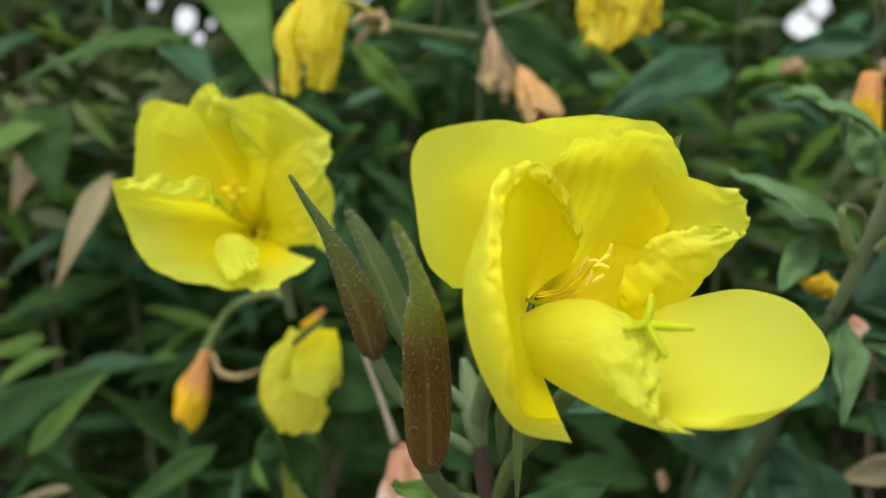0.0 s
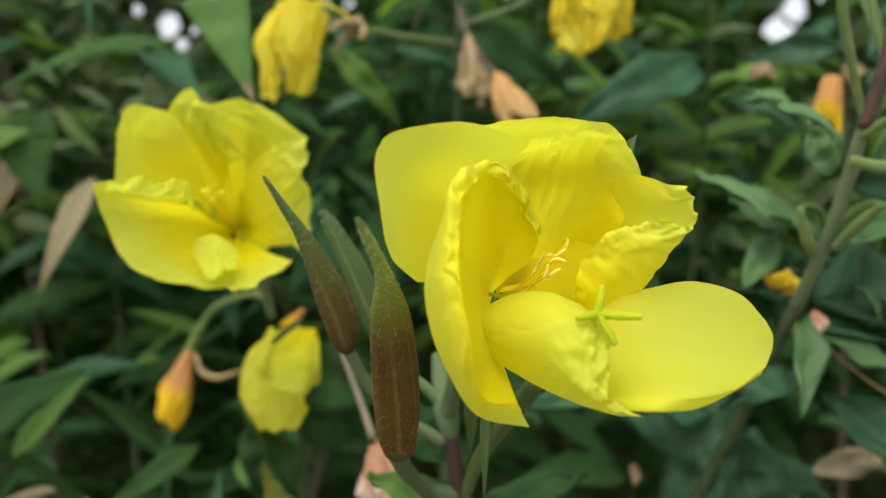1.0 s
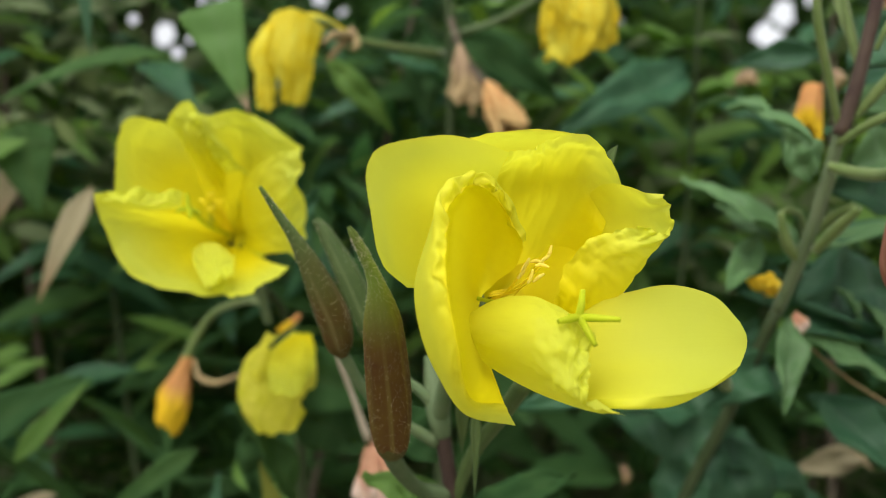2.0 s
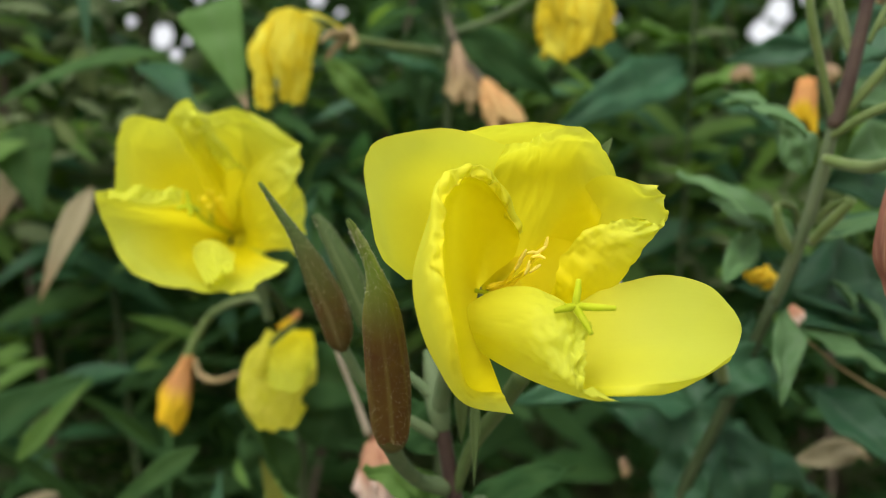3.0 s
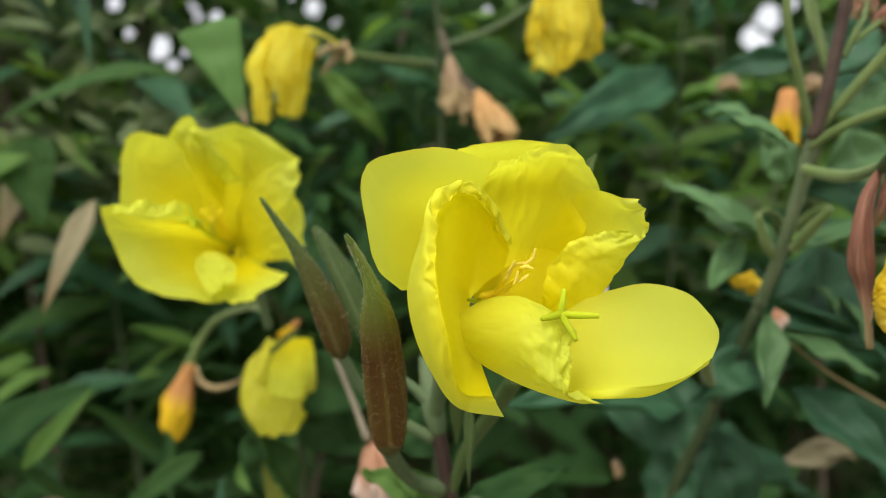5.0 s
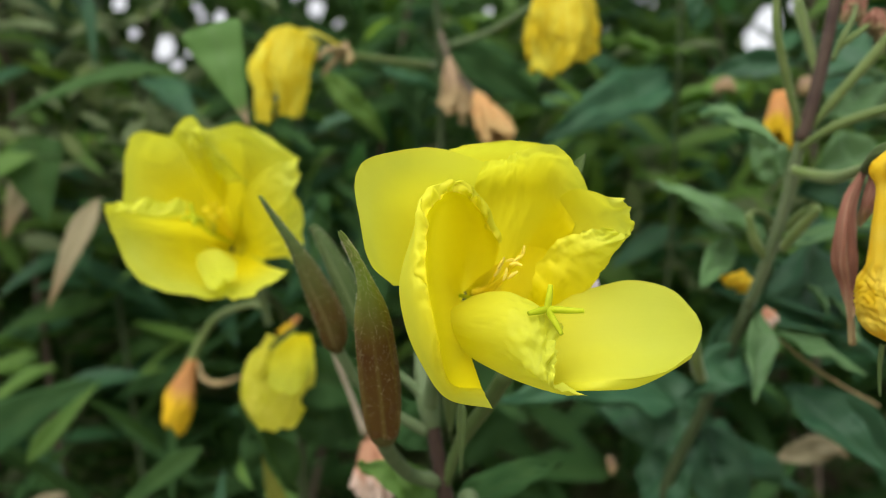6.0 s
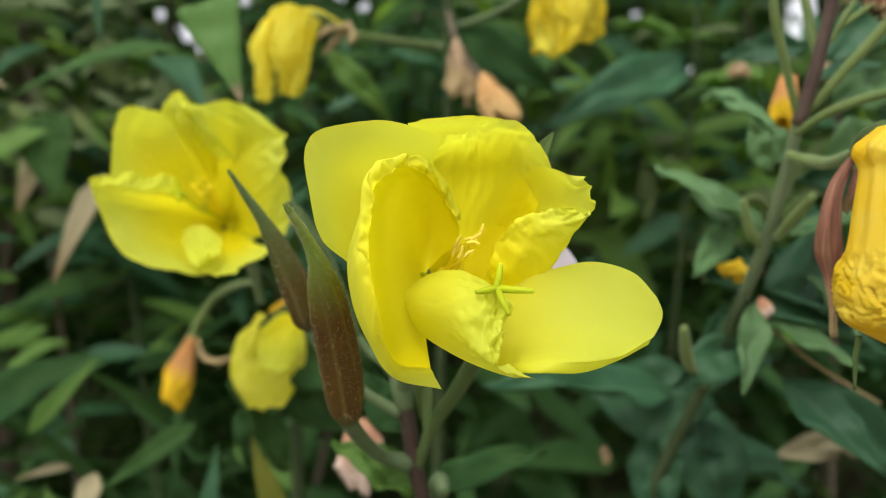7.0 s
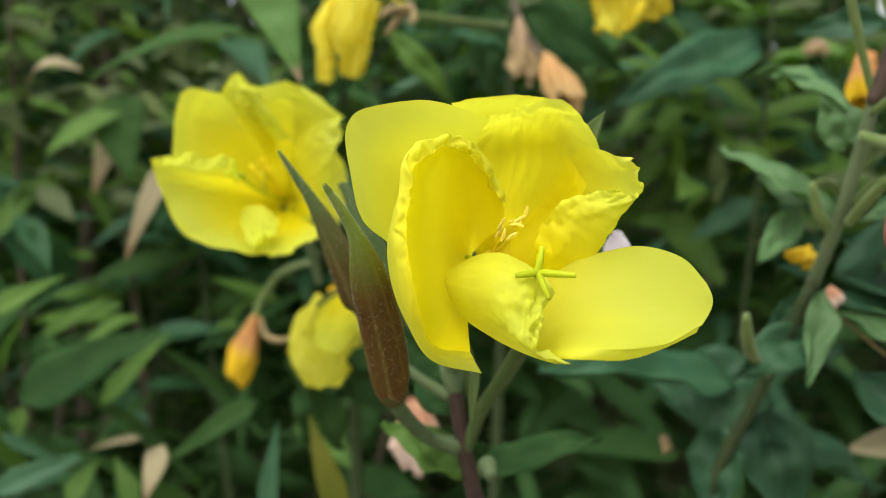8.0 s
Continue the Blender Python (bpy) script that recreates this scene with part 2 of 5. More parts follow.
class Sheet:
    """Vertices, faces and texture coordinates gathered for one mesh."""

    def __init__(self):
        self.v, self.f, self.uv = [], [], []

    def grid(self, fn, nu, nv, wrap=False, turned=False, start=0.0):
        k = len(self.v)
        for i in range(nu + 1):
            for j in range(nv + (0 if wrap else 1)):
                self.v.append(fn(i / nu, j / nv))
                along, across = (j / nv, i / nu) if turned else (i / nu, j / nv)
                self.uv.append((across, start + (1 - start) * along))
        w = nv if wrap else nv + 1
        for i in range(nu):
            for j in range(nv):
                a, b = k + i * w + j, k + i * w + (j + 1) % w
                self.f.append((a, b, b + w, a + w))
        return self

    def tube(self, pts, radii, n=8, steps=None, closed=True):
        pts, radii = vecs(pts), list(radii)
        for i in reversed(range(len(pts) - 2)):
            f = (pts[i + 2] - pts[i + 1]).length / max((pts[i] - pts[i + 1]).length, 1e-6)
            if f < 0.4:
                pts.insert(i + 1, pts[i + 1].lerp(pts[i], f))
                radii.insert(i + 1, radii[i + 1] + (radii[i] - radii[i + 1]) * f)
        rads = [Vector((r, 0, 0)) for r in radii]
        steps = steps or 6 * (len(pts) - 1)
        centres = [spline(pts, i / steps) for i in range(steps + 1)]
        side = None
        rings = []
        for i, c in enumerate(centres):
            d = (centres[min(i + 1, steps)] - centres[max(i - 1, 0)]).normalized()
            if side is None:
                side = d.orthogonal().normalized()
            side = (side - d * side.dot(d)).normalized()
            other = d.cross(side)
            r = max(spline(rads, i / steps).x, 0.00005)
            rings.append([c + (side * math.cos(6.2832 * j / n) + other * math.sin(6.2832 * j / n)) * r for j in range(n)])
        k = len(self.v)
        self.grid(lambda u, v: rings[round(u * steps)][round(v * n) % n], steps, n, wrap=True)
        if closed:
            self.f.append(tuple(k + j for j in reversed(range(n))))
            self.f.append(tuple(k + steps * n + j for j in range(n)))
        return self


def part(name, sheet, material, parent=None, label="", thick=0.0, base=None):
    """One mesh object under a thing or a part; base is where the thing stands."""
    me = bpy.data.meshes.new(name)
    b = Vector(base) if base is not None else Vector(parent["base"]) if parent is not None else Vector((0, 0, 0))
    me.from_pydata([tuple(p - b) for p in sheet.v], [], sheet.f)
    layer = me.uv_layers.new(name="UVMap")
    for loop in me.loops:
        layer.data[loop.index].uv = sheet.uv[loop.vertex_index]
    me.polygons.foreach_set("use_smooth", [True] * len(me.polygons))
    me.materials.append(material)
    ob = new(name, me)
    ob["base"] = tuple(b)
    if parent is not None:
        ob.parent = parent
    else:
        ob.location = b
    if thick:
        mod = ob.modifiers.new("thickness", "SOLIDIFY")
        mod.thickness, mod.offset = thick, 0.0
    return tagged(ob, label) if label else ob


def plant(name, base, label, category="plant", group=""):
    ob = new(name)
    ob.location = base
    ob.empty_display_size = 0.05
    ob["base"] = tuple(base)
    return tagged(ob, label, category, group)


def patch(rows, ruffle=0.0, seed=0.0, waves=9.0, crinkle=0.0, at=1.0, spread=0.4, fade=0.0, end=0.0, pleat=0.0, pleats=4.0, ragged=0.0, turned=False, start=0.0, nu=32, nv=56, sheet=None, scallop=0.0, lobes=26.0, lump=0.0):
    """A petal lofted through curves from its base to its margin, frilled around the height at, with soft creases; fade calms the frill along v, end frills the far end; pleat folds it lengthwise; ragged tears its margin; scallop notches the frilled band; lump crumples it; turned: the base lies at v = 0."""
    rows = [vecs(r) for r in rows]
    sheet = sheet or Sheet()

    def point(u, v):
        return spline([spline(r, v) for r in rows], u)

    def surface(u, v):
        p = point(u, v)
        e = 0.06
        du = point(min(u + e, 1), v) - point(max(u - e, 0), v)
        dv = point(u, min(v + e, 1)) - point(u, max(v - e, 0))
        n = du.cross(dv)
        if n.length > 0:
            n.normalize()
        k = max(0.0, 1 - abs(u - at) / spread)
        k = k * k * (1 - fade * v if fade >= 0 else 1 + fade * (1 - v))
        wave = noise.noise(Vector((v * waves, u * 1.5, seed))) * ruffle * k
        wave += noise.noise(Vector((v * waves * 2.6, u * 3, seed + 9))) * ruffle * 0.5 * k * k
        wave += noise.noise(Vector((v * waves * 5.5, u * 5, seed + 17))) * ruffle * 0.16 * k * k
        c = noise.noise(Vector((v * 7, u * 6, seed + 3)))
        c2 = noise.noise(Vector((v * 15, u * 11, seed + 6)))
        wave += ((0.5 - abs(c)) * crinkle + (0.4 - abs(c2)) * crinkle * 0.5) * (0.25 + 1.1 * u)
        if pleat:
            wave += pleat * (0.3 + u) * math.sin(6.283 * pleats * v + 4 * noise.noise(Vector((v * 3, u * 2.5, seed + 50))))
        if lump:
            q = Vector((v * 3.6, u * 6.5, seed + 81))
            wave += lump * max(0.0, 1 - (1 - u) / 0.55) * min(1.0, v * 6, (1 - v) * 6) * ((0.35 - abs(noise.noise(q))) + 0.6 * (0.35 - abs(noise.noise(q * 2.1))) + 0.3 * noise.noise(q * 4.0))
        if end:
            e2 = max(0.0, (v - 0.62) / 0.38) ** 1.5
            wave += e2 * end * (noise.noise(Vector((u * 5, v * 3, seed + 31))) + 0.4 * noise.noise(Vector((u * 12, v * 7, seed + 37))))
        edge = noise.noise(Vector((v * waves * 4, seed, 2.0))) * ruffle * 0.10 * k * k
        edge += ragged * u ** 4 * (noise.noise(Vector((v * 6, seed, 4.0))) + 0.6 * noise.noise(Vector((v * 15, seed, 6.0))))
        if scallop:
            q = noise.noise(Vector((v * lobes, u * 4, seed + 61))) + 0.5 * noise.noise(Vector((v * lobes * 2.3, u * 3, seed + 67)))
            edge += scallop * k * q
            wave += scallop * 0.8 * k * noise.noise(Vector((v * lobes * 1.3, u * 9, seed + 71)))
        return p + n * wave + du.normalized() * edge

    return sheet.grid(surface, nu, nv, turned=turned, start=start)


def blade(base, tip, width, face=(0, -0.8, 0.6), sag=0.1, fold=0.18, wave=0.0, peak=0.4, nu=14, nv=6, sheet=None, seed=0.0, taper=1.6):
    """A lance-shaped leaf from its base to its tip, folded along the midrib and sagging."""
    a, b = Vector(base), Vector(tip)
    d = b - a
    length = d.length
    f = Vector(face)
    f = (f - d * (f.dot(d) / d.dot(d))).normalized()
    side = d.normalized().cross(f)
    sheet = sheet or Sheet()

    def surface(u, v):
        s = v * 2 - 1
        prof = math.sin(1.5708 * u / peak) ** 0.85 if u < peak else (max(0.0, 1 - ((u - peak) / (1 - peak)) ** taper))
        prof = max(prof, 0.02)
        w = 0.5 * width * prof
        h = -sag * length * 4 * (u - 0.5) ** 2 + sag * length + abs(s) * w * 2 * fold
        h += wave * width * noise.noise(Vector((u * 5, s * 1.5, seed)))
        return a + d * u + side * (w * s) + f * h

    return sheet.grid(surface, nu, nv)


# ---- ground: out of view, kept pale to bounce fill light up ----
g = Sheet()
g.grid(lambda u, v: Vector((-300 + 600 * v, -300 + 600 * u, 0.0)), 60, 60)
tagged(part("ground", g, BOUNCE_SOIL), "unseen bare soil under the plants, pale to bounce fill light", "ground", kind="structure")

# ---- plant with the large open flower and its buds ----
main = plant("evening_primrose", (0.045, 0.26, 0.0), "evening primrose with large open yellow flower and buds", "plant", "evening primroses")
stem = part("stem", Sheet().tube([(0.045, 0.26, 0.0), (0.03, 0.27, 0.45), (0.0228, 0.2912, 0.8696), (0.0162, 0.2807, 0.9083), (0.0122, 0.2763, 0.9340), (0.0104, 0.2762, 0.9426)], [0.006, 0.005, 0.0038, 0.0031, 0.0029, 0.0026], 12), STEM_PURPLE, main, "purple-brown stem")
part("stem_tip", Sheet().tube([(0.0122, 0.2763, 0.9340), (0.0108, 0.2762, 0.9426), (0.0091, 0.2801, 0.9539), (0.0069, 0.2830, 0.9623)], [0.0030, 0.0044, 0.0036, 0.0012], 12), STEM, main, "grey-green stem tip")
flower = part("flower", Sheet().tube([(0.0112, 0.2762, 0.9411), (0.0139, 0.2600, 0.9584), (0.0166, 0.2397, 0.9741), (0.0184, 0.2215, 0.9860)], [0.0034, 0.0028, 0.0035, 0.006], 14, closed=False), STEM, main, "fully open lemon-yellow flower with ruffled petals")
# back left petal
part("petal", patch([
    [(0.0169, 0.2115, 0.9872), (0.0172, 0.2125, 0.9880), (0.0176, 0.2135, 0.9887), (0.0183, 0.2135, 0.9894), (0.0193, 0.2145, 0.9900)],
    [(0.0089, 0.1985, 0.9902), (0.0077, 0.1944, 0.9997), (0.0094, 0.1943, 1.0092), (0.0165, 0.1962, 1.0124), (0.0253, 0.2022, 1.0095)],
    [(0.0042, 0.1915, 0.9908), (0.0000, 0.1845, 0.9981), (0.0001, 0.1812, 1.0145), (0.0102, 0.1841, 1.0214), (0.0262, 0.1950, 1.0194)],
    [(0.0022, 0.1896, 0.9909), (-0.0036, 0.1825, 0.9974), (-0.0060, 0.1783, 1.0099), (-0.0067, 0.1762, 1.0197), (-0.0036, 0.1761, 1.0248), (0.0033, 0.1780, 1.0270), (0.0150, 0.1810, 1.0282), (0.0289, 0.1899, 1.0252)],
], 0.0007, 1.0), PETAL, flower)
# top petal with a crumpled, forward-folded margin, its recurved half behind, and the gutter-shaped petal beside it
s = patch([
    [(0.0246, 0.2190, 0.9922), (0.0311, 0.2210, 0.9951), (0.0366, 0.2210, 0.9967), (0.0417, 0.2190, 0.9969), (0.0471, 0.2140, 0.9941)],
    [(0.0224, 0.2090, 1.0086), (0.0341, 0.2090, 1.0117), (0.0411, 0.2100, 1.0124), (0.0483, 0.2070, 1.0103), (0.0544, 0.2040, 1.0032)],
    [(0.0255, 0.2000, 1.0185), (0.0358, 0.1980, 1.0213), (0.0413, 0.1960, 1.0226), (0.0497, 0.1990, 1.0227), (0.0582, 0.2040, 1.0129)],
    [(0.0290, 0.1880, 1.0236), (0.0339, 0.1865, 1.0250), (0.0370, 0.1860, 1.0264), (0.0405, 0.1880, 1.0283), (0.0487, 0.1900, 1.0287), (0.0549, 0.1940, 1.0246), (0.0585, 0.1990, 1.0161)],
], 0.0011, 2.0, 7, 0.0013, at=1.0, scallop=0.0012, lobes=6, spread=0.3, start=-0.7, nv=80)
patch([
    [(0.0214, 0.2050, 1.0211), (0.0307, 0.2060, 1.0209), (0.0426, 0.2060, 1.0223), (0.0528, 0.2060, 1.0203)],
    [(0.0201, 0.2000, 1.0256), (0.0296, 0.2000, 1.0270), (0.0405, 0.2010, 1.0276), (0.0506, 0.2020, 1.0258)],
    [(0.0191, 0.1920, 1.0292), (0.0268, 0.1930, 1.0307), (0.0399, 0.1950, 1.0314), (0.0491, 0.1970, 1.0300)],
], 0.0005, 8.0, 5, 0.0003, start=0.2, sheet=s)
part("petal", s, PETAL, flower)
part("petal", patch([
    [(0.0348, 0.2184, 0.9920), (0.0469, 0.2141, 1.0073), (0.0534, 0.2004, 1.0168), (0.0603, 0.1929, 1.0166), (0.0680, 0.1874, 1.0136)],
    [(0.0354, 0.2144, 0.9869), (0.0489, 0.2102, 0.9961), (0.0597, 0.2020, 1.0057), (0.0650, 0.1950, 1.0092), (0.0693, 0.1864, 1.0106)],
    [(0.0419, 0.2115, 0.9775), (0.0529, 0.2045, 0.9778), (0.0603, 0.1953, 0.9899), (0.0656, 0.1891, 0.9987), (0.0701, 0.1875, 1.0056)],
    [(0.0415, 0.2065, 0.9778), (0.0465, 0.1974, 0.9832), (0.0524, 0.1917, 0.9946), (0.0590, 0.1881, 1.0004), (0.0668, 0.1865, 1.0036)],
    [(0.0398, 0.2045, 0.9796), (0.0413, 0.1954, 0.9881), (0.0458, 0.1927, 0.9994), (0.0550, 0.1901, 1.0051), (0.0635, 0.1870, 1.0052)],
], 0.0030, 3.0, 6, 0.0010, scallop=0.0012, lobes=9, nv=90, spread=0.36, end=0.0050, turned=True, start=-0.35, lump=0.0030), PETAL, flower)
# lower right petal: broad flat half, and the front half bulging over it
far_rim = vecs([(0.0265, 0.2056, 0.9781), (0.0347, 0.2026, 0.9782), (0.0522, 0.1974, 0.9863), (0.0607, 0.1953, 0.9889), (0.0705, 0.1922, 0.9906), (0.0806, 0.1892, 0.9877), (0.0866, 0.1877, 0.9812)])
far_half = vecs([(0.0281, 0.2036, 0.9750), (0.0376, 0.1986, 0.9720), (0.0516, 0.1935, 0.9786), (0.0605, 0.1904, 0.9802), (0.0710, 0.1883, 0.9809), (0.0808, 0.1873, 0.9803), (0.0879, 0.1868, 0.9777)])
middle = vecs([(0.0296, 0.2007, 0.9719), (0.0388, 0.1937, 0.9661), (0.0505, 0.1866, 0.9699), (0.0592, 0.1835, 0.9716), (0.0696, 0.1825, 0.9723), (0.0789, 0.1834, 0.9731), (0.0876, 0.1863, 0.9746)])
near_half = vecs([(0.0311, 0.1977, 0.9690), (0.0414, 0.1877, 0.9630), (0.0488, 0.1737, 0.9656), (0.0567, 0.1686, 0.9671), (0.0664, 0.1716, 0.9666), (0.0758, 0.1775, 0.9671), (0.0849, 0.1834, 0.9709)])
near_rim = vecs([(0.0326, 0.1967, 0.9675), (0.0413, 0.1868, 0.9624), (0.0477, 0.1707, 0.9632), (0.0546, 0.1647, 0.9638), (0.0651, 0.1726, 0.9629), (0.0738, 0.1786, 0.9648), (0.0833, 0.1834, 0.9686)])
fold = [a.lerp(b, 0.62) + Vector((0, -0.0012, 0.0010)) for a, b in zip(near_half, near_rim)]
under = [p + Vector((0, 0.0050, 0.0002)) for p in near_rim]
s = patch([far_rim, far_half, middle, near_half, fold, near_rim, under], 0.0006, 4.0, 5, turned=True, start=0.3, nu=44, ragged=0.0006)
patch([
    [(0.0175, 0.1987, 0.9763), (0.0152, 0.1976, 0.9805), (0.0160, 0.1986, 0.9820), (0.0176, 0.2016, 0.9829)],
    [(0.0223, 0.1927, 0.9709), (0.0209, 0.1847, 0.9774), (0.0225, 0.1856, 0.9838), (0.0257, 0.1935, 0.9875)],
    [(0.0335, 0.1828, 0.9653), (0.0310, 0.1736, 0.9745), (0.0326, 0.1735, 0.9831), (0.0339, 0.1834, 0.9884)],
    [(0.0452, 0.1737, 0.9620), (0.0390, 0.1672, 0.9701), (0.0410, 0.1715, 0.9795), (0.0424, 0.1814, 0.9840)],
    [(0.0522, 0.1672, 0.9625), (0.0431, 0.1662, 0.9674), (0.0449, 0.1696, 0.9739), (0.0464, 0.1785, 0.9794)],
], 0.0022, 5.0, 5, 0.0004, scallop=0.0004, lobes=6, nv=90, nu=60, spread=0.50, fade=-0.3, start=0.3, sheet=s, lump=0.0056)
part("petal", s, PETAL, flower)
# front left petal with its crinkled, rolled margin
foot = vecs([(0.0336, 0.2030, 1.0005), (0.0318, 0.2080, 0.9955), (0.0276, 0.2110, 0.9922), (0.0251, 0.2140, 0.9896), (0.0234, 0.2160, 0.9879), (0.0227, 0.2170, 0.9861), (0.0219, 0.2160, 0.9835), (0.0218, 0.2100, 0.9796), (0.0220, 0.2030, 0.9751), (0.0227, 0.1980, 0.9723), (0.0236, 0.1950, 0.9702)])
crest = vecs([(0.0327, 0.1980, 1.0021), (0.0274, 0.1930, 1.0110), (0.0222, 0.1880, 1.0160), (0.0174, 0.1810, 1.0159), (0.0127, 0.1690, 1.0103), (0.0117, 0.1660, 1.0033), (0.0115, 0.1630, 0.9966), (0.0123, 0.1610, 0.9883), (0.0141, 0.1620, 0.9785), (0.0170, 0.1700, 0.9662), (0.0257, 0.1800, 0.9628)])
lip = vecs([(0.0333, 0.1990, 1.0026), (0.0292, 0.1940, 1.0135), (0.0236, 0.1890, 1.0190), (0.0175, 0.1820, 1.0191), (0.0106, 0.1700, 1.0141), (0.0091, 0.1670, 1.0043), (0.0078, 0.1650, 0.9963), (0.0083, 0.1640, 0.9875), (0.0108, 0.1660, 0.9754), (0.0163, 0.1730, 0.9633), (0.0271, 0.1810, 0.9599)])
edge = vecs([(0.0333, 0.2010, 1.0022), (0.0294, 0.1990, 1.0126), (0.0237, 0.1950, 1.0181), (0.0178, 0.1900, 1.0185), (0.0112, 0.1800, 1.0126), (0.0076, 0.1780, 1.0037), (0.0043, 0.1770, 0.9919), (0.0056, 0.1760, 0.9804), (0.0097, 0.1760, 0.9702), (0.0162, 0.1760, 0.9610), (0.0286, 0.1820, 0.9570)])
bowl = [f.lerp(c, 0.45) + Vector((0, 0.004 * math.sin(math.pi * i / 10), 0)) for i, (f, c) in enumerate(zip(foot, crest))]
wall = [f.lerp(c, 0.88) + Vector((0, 0.007 * math.sin(math.pi * i / 10), 0)) for i, (f, c) in enumerate(zip(foot, crest))]
inner = [c.lerp(w, 0.12) for c, w in zip(crest, wall)]
outer = [c.lerp(o, 0.14) for c, o in zip(crest, lip)]
# start below zero spreads the painted bounce gold over the hollow
part("petal", patch([foot, bowl, wall, inner, outer, lip, edge], 0.0036, 6.0, 13, at=0.72, spread=0.24, fade=0.8, scallop=0.0046, lobes=20, nu=70, nv=180, start=-1.0), PETAL, flower)
# funnel of the throat behind the petals
part("throat", patch([
    [(0.0260, 0.2360, 0.9852), (0.0264, 0.2360, 0.9861), (0.0273, 0.2360, 0.9861), (0.0275, 0.2360, 0.9849), (0.0263, 0.2360, 0.9842)],
    [(0.0210, 0.2240, 0.9813), (0.0223, 0.2260, 0.9912), (0.0289, 0.2270, 0.9946), (0.0351, 0.2260, 0.9917), (0.0326, 0.2230, 0.9810), (0.0252, 0.2220, 0.9777)],
    [(0.0161, 0.2200, 0.9746), (0.0178, 0.2220, 0.9923), (0.0279, 0.2240, 1.0001), (0.0426, 0.2250, 1.0006), (0.0471, 0.2210, 0.9896), (0.0386, 0.2140, 0.9761), (0.0261, 0.2120, 0.9716)],
]), THROAT, flower, "greenish yellow throat", 0.0003)
# stamens with hinged anthers
for i, (tip, bend) in enumerate([((0.0394, 0.1952, 0.9996), 0.006), ((0.0380, 0.1938, 0.9977), 0.004), ((0.0373, 0.1933, 0.9958), 0.003), ((0.0329, 0.1923, 0.9965), 0.005), ((0.0336, 0.1889, 0.9934), 0.002), ((0.0359, 0.1903, 0.9930), 0.001), ((0.0367, 0.1983, 0.9968), 0.006), ((0.0322, 0.1954, 0.9943), 0.003)]):
    a, b = Vector((0.0269, 0.2260, 0.9868)) + Vector((0.0012 * math.cos(i * 0.8), 0, 0.0012 * math.sin(i * 0.8))), Vector(tip)
    part("stamen", Sheet().tube([a, a.lerp(b, 0.5) - Vector((0, 0, bend * 0.6)), b], [0.00026, 0.00024, 0.0002], 6), STAMEN, flower)
    d = Vector(((0.3, -0.2, 0.9), (0.75, 0.2, 0.5), (0.9, 0.0, -0.1), (0.5, -0.3, 0.8))[i % 4])
    part("anther", Sheet().tube([b - d * 0.0021, b - d * 0.0006 + Vector((0.0004, 0, 0.0004)), b + d * 0.0019], [0.0003, 0.00052, 0.0003], 7), ANTHER, flower, "cream-yellow anther")
c = Vector((0.0429, 0.1729, 0.9841))
sg = Sheet().tube([(0.0199, 0.2155, 0.9871), (0.0314, 0.2005, 0.9849), (0.0401, 0.1865, 0.9835), c], [0.0006, 0.0006, 0.0007, 0.0008], 8)
for tip in ((0.0440, 0.1733, 0.9904), (0.0375, 0.1700, 0.9833), (0.0521, 0.1704, 0.9835), (0.0457, 0.1680, 0.9778)):
    e = Vector(tip)
    sg.tube([c, c.lerp(e, 0.5) + Vector((0, -0.0006, 0)), e], [0.0010, 0.0009, 0.0006], 8)
part("stigma", sg, STIGMA, flower, "yellow-green cross-shaped stigma")
part("sepal", blade((0.0554, 0.2189, 1.0171), (0.0622, 0.2137, 1.0300), 0.006, sag=0.05), BUD_GREEN, flower, "green sepal tip", 0.0006)
part("sepal", blade((0.0225, 0.2450, 0.9505), (0.0213, 0.2374, 0.9241), 0.0036, sag=0.03, peak=0.25, taper=1.2), BUD_GREEN, flower, "narrow hanging green sepal", 0.0006)
part("sepal", blade((0.0190, 0.2550, 0.9550), (0.0185, 0.2653, 0.9309), 0.0050, sag=0.02, peak=0.3, taper=1.2), BUD_GREEN, flower, "narrow hanging green sepal", 0.0006)
part("sepal", Sheet().tube([(0.0391, 0.2498, 0.9573), (0.0320, 0.2631, 0.9434), (0.0226, 0.2734, 0.9281), (0.0163, 0.2796, 0.9107)], [0.0032, 0.0030, 0.0026, 0.0022], 9), BUD_GREEN, flower, "green flower stalk")

